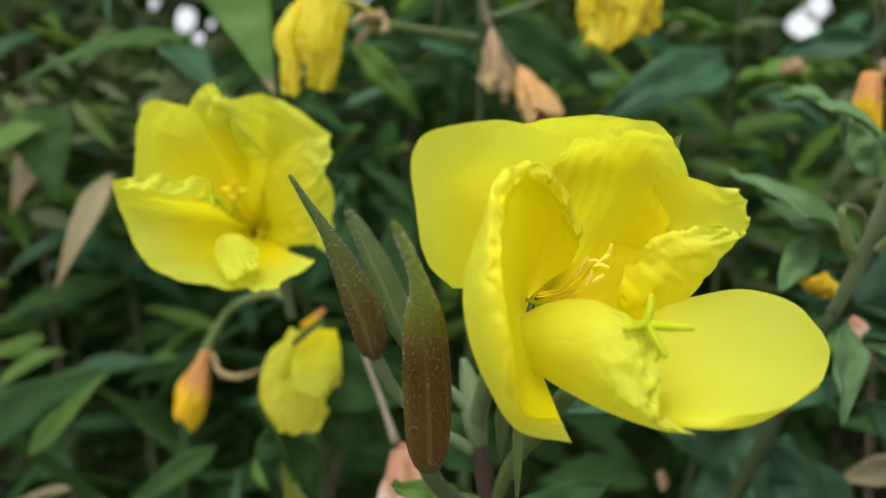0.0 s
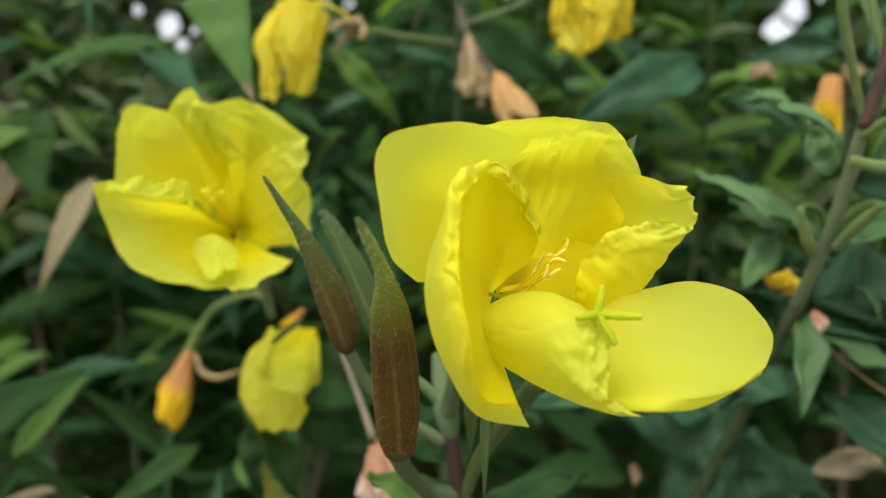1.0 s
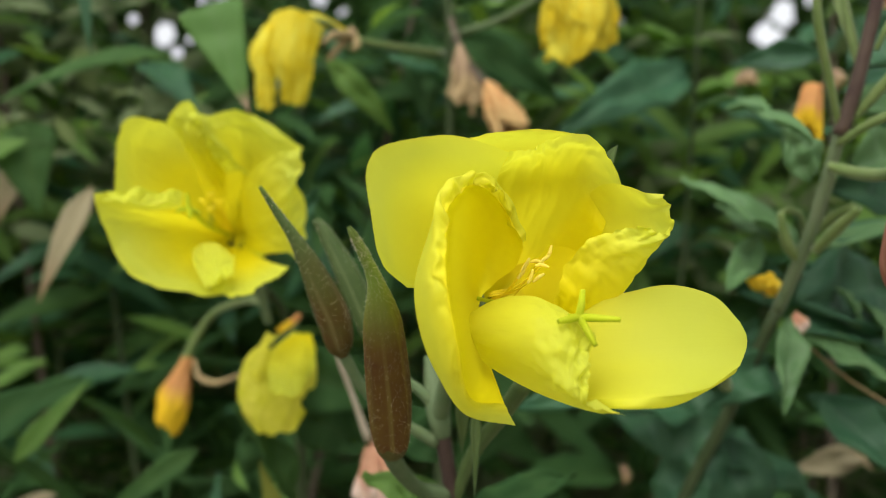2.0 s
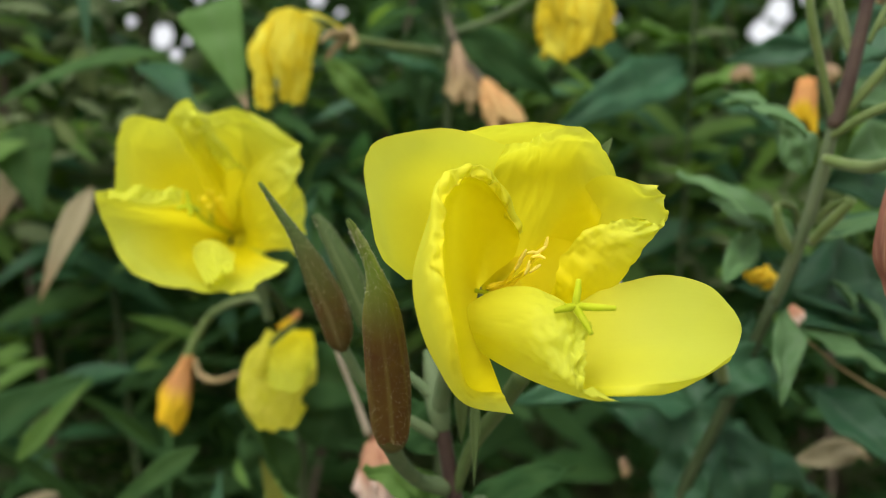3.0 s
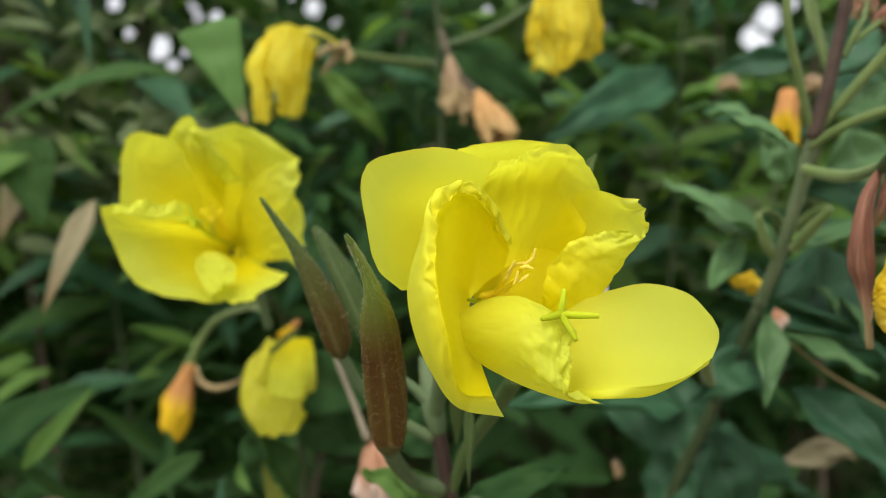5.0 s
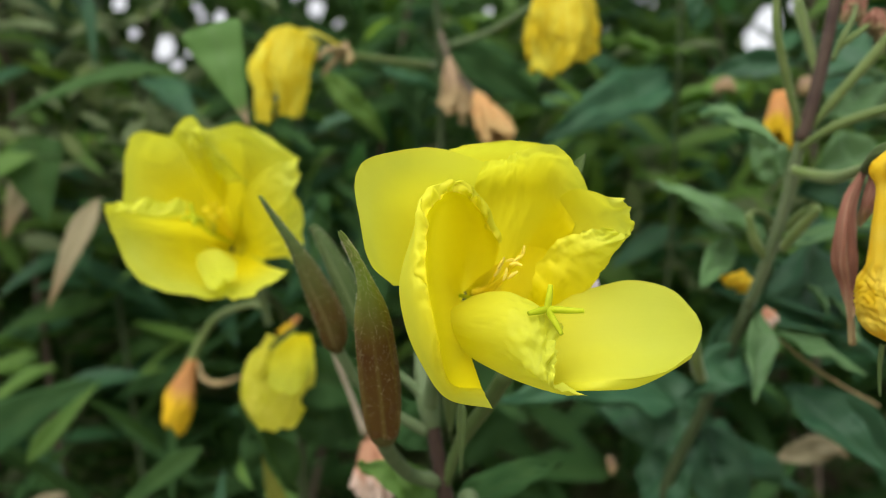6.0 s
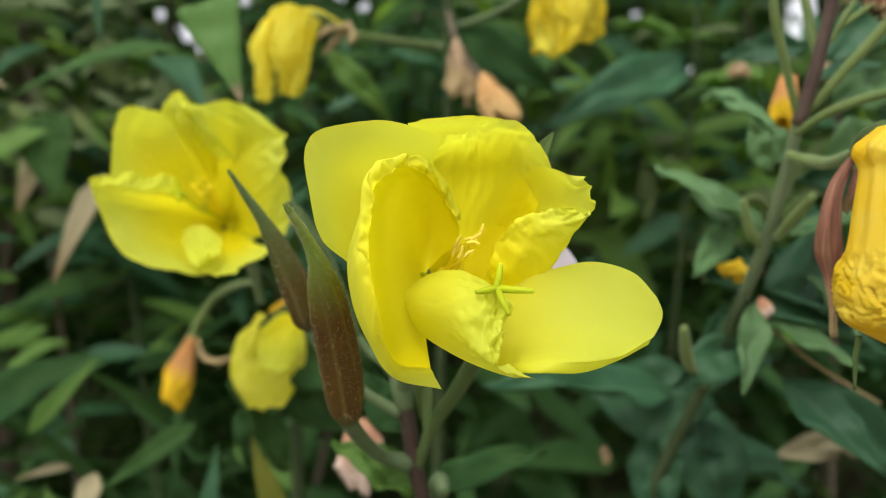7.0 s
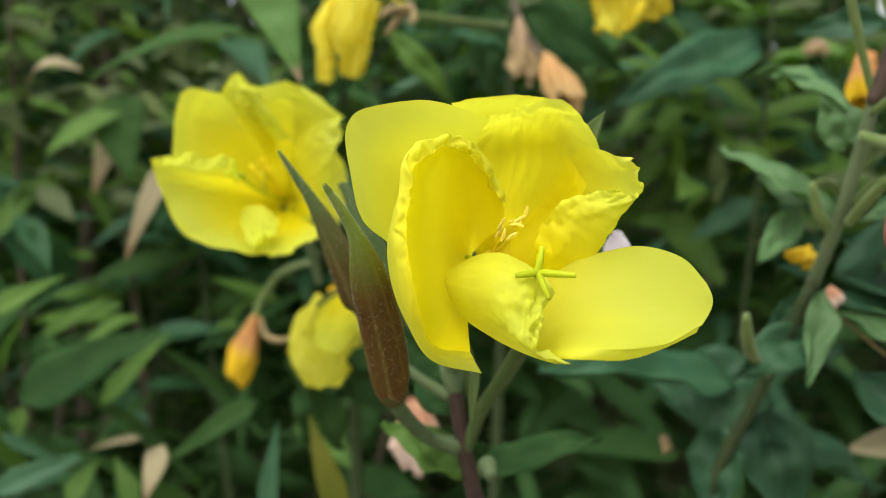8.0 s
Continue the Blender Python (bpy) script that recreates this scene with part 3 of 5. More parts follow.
def bud(parent, spine, radii, material, tip_material, hairs, label, seed):
    """A ribbed flower bud: calyx body, free sepal tips and fine hairs."""
    pts = vecs(spine)
    steps, n = 42, 28
    rads = [Vector((r, 0, 0)) for r in radii]
    d0 = (pts[-1] - pts[0]).normalized()
    side = d0.orthogonal().normalized()
    other = d0.cross(side)

    def ring(u, v):
        r = max(spline(rads, u).x, 0.0002)
        a = v * 6.28318
        r *= 1 + 0.15 * abs(math.cos(2 * a + 0.5)) ** 0.6 - 0.09
        return spline(pts, u) + (side * math.cos(a) + other * math.sin(a)) * r

    s = Sheet().grid(ring, steps, n, wrap=True)
    k = len(s.v)
    s.f.append(tuple(reversed(range(n))))
    body = part("flower_bud", s, material, parent, label)
    tip = pts[-1]
    back = spline(pts, 0.86)
    rt = rads[-1].x
    ts = Sheet()
    for a in (0.4, 2.0, 3.6, 5.2):
        o = (side * math.cos(a) + other * math.sin(a)) * rt * 0.7
        ts.tube([tip + (back - tip) * 0.05 + o, tip + (tip - back).normalized() * 0.001 + o * 0.9, tip + (tip - back).normalized() * 0.0024 + o * 0.8], [rt * 0.75, rt * 0.55, rt * 0.2], 7)
    part("sepal_tip", ts, tip_material, body, "green pointed sepal tips")
    if hairs:
        rng = random.Random(seed)
        hs = Sheet()
        for _ in range(hairs):
            u, v = (0.25 + 0.745 * rng.random() ** 0.8) if rng.random() < 0.75 else rng.uniform(0.02, 0.5), rng.random()
            p = ring(u, v)
            o = (p - spline(pts, u)).normalized()
            q = p + (o + Vector((rng.uniform(-.15, .15), rng.uniform(-.15, .15), rng.uniform(-.1, .2)))) * (rng.uniform(0.00012, 0.00032) if rng.random() < 0.75 else rng.uniform(0.0004, 0.0009))
            k = len(hs.v)
            w = o.cross(d0) * 0.00006
            hs.v += [p - w, p + w, q, p + d0 * 0.0001]
            hs.uv += [(0, 0)] * 4
            hs.f += [(k, k + 1, k + 2), (k + 1, k + 3, k + 2), (k + 3, k, k + 2)]
        tagged(part("hair", hs, HAIR, body, "fine pale bristly hairs"), kind="stuff")
    return body


bud(main, [(-0.0042, 0.2360, 0.9383), (-0.0041, 0.2330, 0.9423), (-0.0041, 0.2290, 0.9480), (-0.0040, 0.2180, 0.9597), (-0.0042, 0.2060, 0.9715), (-0.0045, 0.1940, 0.9824), (-0.0050, 0.1850, 0.9907), (-0.0063, 0.1790, 0.9962), (-0.0080, 0.1740, 1.0007), (-0.0095, 0.1700, 1.0041)], [0.0016, 0.0050, 0.0062, 0.0064, 0.0059, 0.0049, 0.0025, 0.0015, 0.0012, 0.0008], BUD_RED, BUD_TIP, 2400, "reddish-brown ribbed bud with green tip", 1)
bud(main, [(-0.0209, 0.2580, 0.9656), (-0.0218, 0.2560, 0.9703), (-0.0238, 0.2530, 0.9791), (-0.0272, 0.2500, 0.9883), (-0.0308, 0.2470, 0.9973), (-0.0350, 0.2440, 1.0058), (-0.0397, 0.2410, 1.0134), (-0.0433, 0.2380, 1.0196)], [0.0014, 0.0046, 0.0053, 0.0047, 0.0034, 0.0020, 0.0013, 0.0007], BUD_DULL, BUD_TIP, 900, "slender brown-green pointed bud", 2)
bud(main, [(-0.0068, 0.2750, 0.9612), (-0.0131, 0.2759, 0.9740), (-0.0204, 0.2767, 0.9912), (-0.0258, 0.2776, 1.0021), (-0.0297, 0.2785, 1.0091), (-0.0314, 0.2785, 1.0113)], [0.0026, 0.0046, 0.0044, 0.0033, 0.0024, 0.0016], BUD_GREEN, BUD_GREEN, 400, "narrow grey-green bud", 3)
part("bud_base", Sheet().tube([(-0.0040, 0.2365, 0.9376), (-0.0041, 0.2350, 0.9392), (-0.0041, 0.2330, 0.9419), (-0.0041, 0.2310, 0.9449)], [0.0022, 0.0042, 0.0053, 0.0050], 16), BUD_BASE, main, "rounded green bud base")
for pts, r in (([(-0.0048, 0.2384, 0.9378), (-0.0022, 0.2555, 0.9274), (0.0034, 0.2726, 0.9170), (0.0133, 0.2796, 0.9125)], 0.0028), ([(-0.0211, 0.2580, 0.9661), (-0.0146, 0.2660, 0.9529), (-0.0027, 0.2720, 0.9410), (0.0099, 0.2760, 0.9322)], 0.0019), ([(-0.0067, 0.2750, 0.9623), (-0.0016, 0.2761, 0.9557), (0.0037, 0.2761, 0.9513), (0.0092, 0.2762, 0.9459)], 0.0019)):
    part("bud_stalk", Sheet().tube(pts, [r * 1.1, r, r, r * 1.3], 9), STEM, main)
part("leaf_scar", Sheet().tube([(0.0233, 0.2777, 0.9047), (0.0254, 0.2716, 0.9081), (0.0268, 0.2657, 0.9050)], [0.0030, 0.0034, 0.0022], 9), STEM, main, "grey-green side shoot")

part("petal_scrap", patch([
    [(0.0684, 0.2652, 0.9824), (0.0717, 0.2673, 0.9823), (0.0762, 0.2694, 0.9832)],
    [(0.0663, 0.2651, 0.9886), (0.0718, 0.2672, 0.9889), (0.0766, 0.2694, 0.9885)],
    [(0.0695, 0.2651, 0.9947), (0.0714, 0.2672, 0.9952), (0.0733, 0.2692, 0.9943)],
], 0.0006, 30.0, 4), LILAC, main, "pale lilac withered petal", 0.0003)

# ---- second plant with the open flower further back ----
second = plant("evening_primrose", (-0.06, 0.42, 0.0), "evening primrose with open yellow flower and drooping spent ones", "plant", "evening primroses")
part("stem", Sheet().tube([(-0.06, 0.42, 0.0), (-0.07, 0.42, 0.5), (-0.0680, 0.4673, 0.8279), (-0.0676, 0.4560, 0.9156), (-0.0703, 0.4354, 0.9642), (-0.0762, 0.4051, 0.9845)], [0.006, 0.005, 0.004, 0.003, 0.0025, 0.002], 10), STEM_DARKENED, second)
flower2 = part("flower", Sheet().tube([(-0.0727, 0.3953, 0.9669), (-0.0764, 0.3931, 0.9848), (-0.0811, 0.3889, 0.9996), (-0.0850, 0.3798, 1.0095)], [0.002, 0.003, 0.004, 0.008], 12, closed=False), STEM, second, "open lemon-yellow flower with crumpled petals")
part("petal", patch([
    [(-0.0888, 0.3748, 1.0080), (-0.0899, 0.3768, 1.0104), (-0.0898, 0.3788, 1.0124), (-0.0887, 0.3797, 1.0139)],
    [(-0.1041, 0.3528, 1.0130), (-0.1076, 0.3556, 1.0266), (-0.1043, 0.3625, 1.0380), (-0.0917, 0.3764, 1.0393)],
    [(-0.1146, 0.3348, 1.0200), (-0.1185, 0.3386, 1.0358), (-0.1174, 0.3464, 1.0471), (-0.1007, 0.3692, 1.0541)],
    [(-0.1225, 0.3247, 1.0257), (-0.1224, 0.3275, 1.0422), (-0.1218, 0.3313, 1.0563), (-0.1176, 0.3362, 1.0611), (-0.1114, 0.3462, 1.0609), (-0.1053, 0.3621, 1.0613)],
], 0.0014, 11.0, 6, 0.0010, start=-0.5), PETAL, flower2)
s = patch([
    [(-0.0884, 0.3787, 1.0133), (-0.0875, 0.3797, 1.0139), (-0.0866, 0.3807, 1.0139), (-0.0849, 0.3817, 1.0139), (-0.0824, 0.3807, 1.0124)],
    [(-0.0988, 0.3655, 1.0352), (-0.0887, 0.3540, 1.0349), (-0.0837, 0.3584, 1.0377), (-0.0789, 0.3733, 1.0385), (-0.0697, 0.3664, 1.0324)],
    [(-0.1035, 0.3523, 1.0524), (-0.0931, 0.3322, 1.0498), (-0.0849, 0.3371, 1.0527), (-0.0780, 0.3671, 1.0554), (-0.0600, 0.3542, 1.0432)],
    [(-0.1077, 0.3442, 1.0586), (-0.0961, 0.3270, 1.0653), (-0.0884, 0.3380, 1.0623), (-0.0776, 0.3559, 1.0651), (-0.0466, 0.3360, 1.0462)],
], 0.0032, 12.0, 7, 0.0026, start=-0.3)
# start near one keeps the folds pale, painting them as brighter lit
patch([
    [(-0.1048, 0.3420, 1.0628), (-0.1017, 0.3440, 1.0546), (-0.0963, 0.3520, 1.0459), (-0.0878, 0.3620, 1.0380)],
    [(-0.0963, 0.3300, 1.0657), (-0.0933, 0.3310, 1.0566), (-0.0881, 0.3390, 1.0473), (-0.0805, 0.3540, 1.0381)],
    [(-0.0907, 0.3280, 1.0659), (-0.0867, 0.3270, 1.0573), (-0.0814, 0.3350, 1.0481), (-0.0750, 0.3510, 1.0387)],
    [(-0.0900, 0.3380, 1.0628), (-0.0848, 0.3390, 1.0560), (-0.0781, 0.3470, 1.0464), (-0.0724, 0.3600, 1.0374)],
], 0.0022, 19.0, 5, 0.0020, at=0.5, spread=0.8, sheet=s, start=0.6)
part("petal", s, PETAL, flower2)
part("petal", patch([
    [(-0.0818, 0.3787, 1.0137), (-0.0807, 0.3787, 1.0114), (-0.0803, 0.3768, 1.0085), (-0.0810, 0.3748, 1.0056)],
    [(-0.0765, 0.3540, 1.0320), (-0.0716, 0.3566, 1.0180), (-0.0700, 0.3607, 1.0101), (-0.0683, 0.3588, 1.0018)],
    [(-0.0610, 0.3360, 1.0430), (-0.0551, 0.3364, 1.0269), (-0.0574, 0.3466, 1.0120), (-0.0558, 0.3507, 1.0015)],
    [(-0.0452, 0.3260, 1.0453), (-0.0483, 0.3283, 1.0311), (-0.0452, 0.3404, 1.0206), (-0.0507, 0.3447, 0.9987)],
], 0.0026, 13.0, 7, 0.0026, start=-0.3), PETAL, flower2)
s = patch([
    [(-0.0893, 0.3748, 1.0114), (-0.0894, 0.3768, 1.0081), (-0.0871, 0.3768, 1.0052), (-0.0849, 0.3769, 1.0040)],
    [(-0.0972, 0.3397, 1.0188), (-0.0995, 0.3468, 1.0126), (-0.0950, 0.3489, 1.0021), (-0.0838, 0.3509, 0.9966)],
    [(-0.1106, 0.3207, 1.0203), (-0.1105, 0.3268, 1.0132), (-0.1045, 0.3270, 0.9994), (-0.0871, 0.3351, 0.9890)],
    [(-0.1250, 0.3098, 1.0245), (-0.1225, 0.3150, 1.0104), (-0.1100, 0.3152, 0.9910), (-0.0781, 0.3271, 0.9826)],
], 0.0014, 14.0, 6, 0.0012, start=-0.7)
patch([
    [(-0.0967, 0.3307, 1.0215), (-0.1050, 0.3187, 1.0198), (-0.1144, 0.3118, 1.0205), (-0.1231, 0.3088, 1.0228)],
    [(-0.0939, 0.3246, 1.0272), (-0.1035, 0.3146, 1.0275), (-0.1131, 0.3087, 1.0269), (-0.1241, 0.3077, 1.0255)],
    [(-0.0934, 0.3206, 1.0232), (-0.1021, 0.3107, 1.0216), (-0.1120, 0.3057, 1.0224), (-0.1227, 0.3068, 1.0235)],
], 0.0030, 15.0, 5, 0.0016, at=0.6, spread=0.7, sheet=s, start=0.7)
part("petal", s, PETAL, flower2)
s = patch([
    [(-0.0844, 0.3708, 1.0050), (-0.0827, 0.3708, 1.0045), (-0.0808, 0.3708, 1.0044), (-0.0799, 0.3728, 1.0056)],
    [(-0.0823, 0.3410, 0.9953), (-0.0774, 0.3470, 0.9939), (-0.0713, 0.3489, 0.9951), (-0.0669, 0.3528, 0.9990)],
    [(-0.0811, 0.3171, 0.9873), (-0.0680, 0.3150, 0.9838), (-0.0592, 0.3189, 0.9884), (-0.0513, 0.3308, 0.9946)],
], 0.0018, 16.0, 6, 0.0010, start=-0.6)
patch([
    [(-0.0920, 0.3309, 1.0033), (-0.0874, 0.3308, 1.0057), (-0.0817, 0.3318, 1.0052), (-0.0749, 0.3329, 1.0000)],
    [(-0.0904, 0.3290, 0.9977), (-0.0843, 0.3259, 0.9983), (-0.0796, 0.3259, 0.9978), (-0.0744, 0.3289, 0.9957)],
    [(-0.0823, 0.3181, 0.9868), (-0.0788, 0.3160, 0.9880), (-0.0754, 0.3160, 0.9890), (-0.0721, 0.3200, 0.9913)],
], 0.0040, 17.0, 5, 0.0026, sheet=s, start=0.7)
part("petal", s, PETAL, flower2)
part("throat", patch([
    [(-0.0877, 0.3868, 1.0098), (-0.0874, 0.3868, 1.0101), (-0.0871, 0.3868, 1.0101), (-0.0871, 0.3868, 1.0098), (-0.0877, 0.3868, 1.0098)],
    [(-0.0923, 0.3769, 1.0039), (-0.0911, 0.3817, 1.0183), (-0.0797, 0.3817, 1.0161), (-0.0780, 0.3788, 1.0065), (-0.0861, 0.3749, 0.9995)],
    [(-0.0947, 0.3610, 0.9995), (-0.0927, 0.3746, 1.0278), (-0.0702, 0.3745, 1.0233), (-0.0664, 0.3687, 1.0047), (-0.0782, 0.3550, 0.9912)],
]), PETAL, flower2, "greenish yellow throat", 0.0003)
for i, tip in enumerate(((-0.0898, 0.3396, 1.0246), (-0.0877, 0.3426, 1.0214), (-0.0852, 0.3486, 1.0247), (-0.0888, 0.3485, 1.0279))):
    a, b = Vector((-0.0856, 0.3768, 1.0103)), Vector(tip)
    part("stamen", Sheet().tube([a, a.lerp(b, 0.5), b], [0.0007, 0.0006, 0.0005], 6), STAMEN, flower2)
    part("anther", Sheet().tube([b - Vector((0.0016, 0, -0.001)), b, b + Vector((0.002, 0, 0.001))], [0.0004, 0.0008, 0.0004], 7), STAMEN, flower2, "cream-yellow anther")

sg = Sheet()
c = Vector((-0.0893, 0.3166, 1.0204))
for tip in ((-0.0901, 0.3166, 1.0262), (-0.0939, 0.3147, 1.0189), (-0.0851, 0.3186, 1.0180), (-0.0880, 0.3147, 1.0159)):
    sg.tube([c, c.lerp(Vector(tip), 0.5), Vector(tip)], [0.0009, 0.0009, 0.0006], 7)
sg.tube([(-0.0851, 0.3768, 1.0103), (-0.0890, 0.3467, 1.0138), c], [0.0006, 0.0006, 0.0007], 7)
part("stigma", sg, STIGMA, flower2, "yellow-green cross-shaped stigma")


def wilted(parent, top, bottom, width, material, seed, label, flare=1.0, collar=None, neck=0.22, pleat=0.22, belly=0.8, crumple=0.05, uneven=0.0):
    """A spent flower: a short collar from which four crumpled petals hang, pleated and ragged at the end."""
    a, b = Vector(top), Vector(bottom)
    d = b - a
    length = d.length
    axis = d.normalized()
    side = axis.cross(Vector((0.0, -1.0, 0.1))).normalized()
    other = axis.cross(side)
    head = part("spent_flower", Sheet().tube([a - axis * width * 0.1, a + axis * width * 0.1, a + d * 0.3], [width * 0.10, width * 0.14, width * 0.11], 10), collar or material, parent, label)
    for k in range(4):
        rnd = random.Random(seed * 31 + k)
        turn = k * 1.5708 + rnd.uniform(-0.4, 0.4) + 0.5
        long = rnd.uniform(0.78 - uneven, 1.06)
        span = rnd.uniform(2.0, 2.7)

        def skin(u, v):
            ang = turn + (v - 0.5) * span
            body = math.sin(min(1.0, u * 1.1) * 1.9) ** belly
            r = 0.5 * width * (neck + (0.92 - neck) * body * (1.0 if u < 0.72 else 1 - (u - 0.72) * 1.3 * (2 - flare)))
            q = Vector((math.cos(ang) * 1.5, math.sin(ang) * 1.5, u * 1.2 + seed + k * 7))
            r *= 1 + 0.35 * noise.noise(q) + pleat * math.sin(ang * 7 + k * 2 + 2 * noise.noise(q)) * (0.3 + 0.7 * u)
            r += width * crumple * (noise.noise(q * 4.0) + (0.6 * noise.noise(q * 8.0) if uneven else 0.0)) * u
            reach = u * long * (1 - 0.16 * abs(v - 0.5) * 2 * u) + 0.10 * u * u * noise.noise(Vector((v * 5, seed, k)))
            return a + axis * (length * reach) + (side * math.cos(ang) + other * math.sin(ang)) * r

        part("petal", Sheet().grid(skin, 22, 30), material, head, thick=0.0003)
    return head


spent = part("spent_flower", Sheet().tube([(-0.0596, 0.4092, 0.9694), (-0.0621, 0.4033, 0.9668), (-0.0668, 0.3994, 0.9612)], [0.0016, 0.0022, 0.0040], 9), PETAL_ORANGE, second, "drooping spent pale yellow flower")
part("petal", patch([
    [(-0.0739, 0.3934, 0.9582), (-0.0688, 0.3974, 0.9608), (-0.0602, 0.3993, 0.9620), (-0.0525, 0.3973, 0.9575)],
    [(-0.0823, 0.3856, 0.9504), (-0.0718, 0.3836, 0.9476), (-0.0578, 0.3855, 0.9471), (-0.0493, 0.3955, 0.9473)],
    [(-0.0858, 0.3859, 0.9317), (-0.0740, 0.3798, 0.9310), (-0.0602, 0.3818, 0.9304), (-0.0501, 0.3937, 0.9343)],
    [(-0.0809, 0.3901, 0.9164), (-0.0734, 0.3861, 0.9133), (-0.0641, 0.3860, 0.9140), (-0.0568, 0.3939, 0.9211)],
], 0.003, 41.0, 4, 0.0014, ragged=0.003, pleat=0.0004, pleats=2.0), PETAL_PALE, spent)
# upper flap takes the brighter fresh-petal colour to look better lit
part("petal", patch([
    [(-0.0657, 0.3894, 0.9561), (-0.0617, 0.3914, 0.9597), (-0.0562, 0.3933, 0.9615), (-0.0512, 0.3953, 0.9613)],
    [(-0.0694, 0.3796, 0.9494), (-0.0615, 0.3755, 0.9498), (-0.0534, 0.3774, 0.9508), (-0.0488, 0.3894, 0.9529)],
    [(-0.0691, 0.3737, 0.9380), (-0.0629, 0.3677, 0.9349), (-0.0553, 0.3687, 0.9346), (-0.0487, 0.3795, 0.9434)],
], 0.003, 42.0, 4, 0.0014, ragged=0.003, pleat=0.0004, pleats=2.0), PETAL, spent)
part("petal", patch([
    [(-0.0723, 0.3894, 0.9629), (-0.0701, 0.3874, 0.9622), (-0.0684, 0.3874, 0.9610)],
    [(-0.0769, 0.3835, 0.9528), (-0.0726, 0.3795, 0.9509), (-0.0690, 0.3815, 0.9506)],
    [(-0.0805, 0.3817, 0.9451), (-0.0762, 0.3777, 0.9412), (-0.0710, 0.3797, 0.9423)],
], 0.003, 43.0, 4, 0.0014, ragged=0.003, pleat=0.0004, pleats=2.0), PETAL_PALE, spent)
part("petal", patch([
    [(-0.0727, 0.4015, 0.9575), (-0.0648, 0.4074, 0.9614), (-0.0554, 0.4054, 0.9584)],
    [(-0.0855, 0.4038, 0.9394), (-0.0703, 0.4177, 0.9374), (-0.0514, 0.4056, 0.9417)],
    [(-0.0814, 0.3981, 0.9164), (-0.0697, 0.4061, 0.9111), (-0.0564, 0.3999, 0.9216)],
], 0.003, 44.0, 4, 0.0014, ragged=0.003, pleat=0.0004, pleats=2.0), PETAL_PALE, spent)
part("sepal", Sheet().tube([(-0.0687, 0.3764, 0.9563), (-0.0629, 0.3763, 0.9615), (-0.0560, 0.3852, 0.9668)], [0.0009, 0.0014, 0.0010], 7), BUD_GREEN, spent, "narrow dark green sepal")
wilted(second, (-0.1396, 0.4861, 0.9397), (-0.1554, 0.4868, 0.8916), 0.0195, PETAL_ORANGE, 2.0, "shrivelled orange spent flower", neck=0.34, pleat=0.14, belly=1.7)
part("tube", Sheet().tube([(-0.1414, 0.4861, 0.9361), (-0.1359, 0.4859, 0.9493), (-0.1203, 0.4756, 0.9675), (-0.0911, 0.4353, 0.9768), (-0.0763, 0.4052, 0.9754)], [0.003, 0.0026, 0.0022, 0.002, 0.002], 8), POD, second, "arched pale green flower tube")
part("sepal", Sheet().tube([(-0.1360, 0.4861, 0.9386), (-0.1311, 0.4812, 0.9284), (-0.1191, 0.4762, 0.9257), (-0.1025, 0.4660, 0.9317)], [0.001, 0.0018, 0.0018, 0.0008], 8), STRAW, second, "curled dry sepal")
wilted(second, (-0.0182, 0.3658, 0.9114), (-0.0124, 0.3663, 0.8772), 0.021, PETAL_PINK, 3.0, "dried salmon-coloured spent flower", neck=0.35, pleat=0.3, crumple=0.14, uneven=0.15)
part("tube", Sheet().tube([(-0.0367, 0.3634, 0.9624), (-0.0335, 0.3635, 0.9499), (-0.0274, 0.3637, 0.9332), (-0.0209, 0.3640, 0.9142)], [0.0012, 0.0012, 0.0013, 0.0020], 8), TUBE_PALE, second, "pale dry flower tube")

# ---- right-hand plant: seed pods, spent flowers, pale leaves ----
third = plant("evening_primrose", (0.10, 0.40, 0.0), "evening primrose past flowering with green pods and spent flowers", "plant", "evening primroses")
# lower part of the stem, its shade put into a darker material
part("stem", Sheet().tube([(0.10, 0.40, 0.0), (0.11, 0.40, 0.5), (0.1289, 0.3857, 0.8662), (0.1466, 0.3648, 0.9215), (0.1627, 0.3399, 0.9760)], [0.006, 0.005, 0.0033, 0.0030, 0.0028], 12), STEM_DARKENED, third)
part("stem", Sheet().tube([(0.1618, 0.3420, 0.9720), (0.1657, 0.3155, 1.0072), (0.1697, 0.2979, 1.0456)], [0.0028, 0.0027, 0.0025], 12), STEM_MID, third, "grey-green downy middle stem")
part("stem", Sheet().tube([(0.1693, 0.2979, 1.0445), (0.1735, 0.2926, 1.0630), (0.1784, 0.2872, 1.0909), (0.1820, 0.2818, 1.1201)], [0.0031, 0.0028, 0.0025, 0.0022], 12), STEM_PURPLE, third, "purple-brown upper stem")
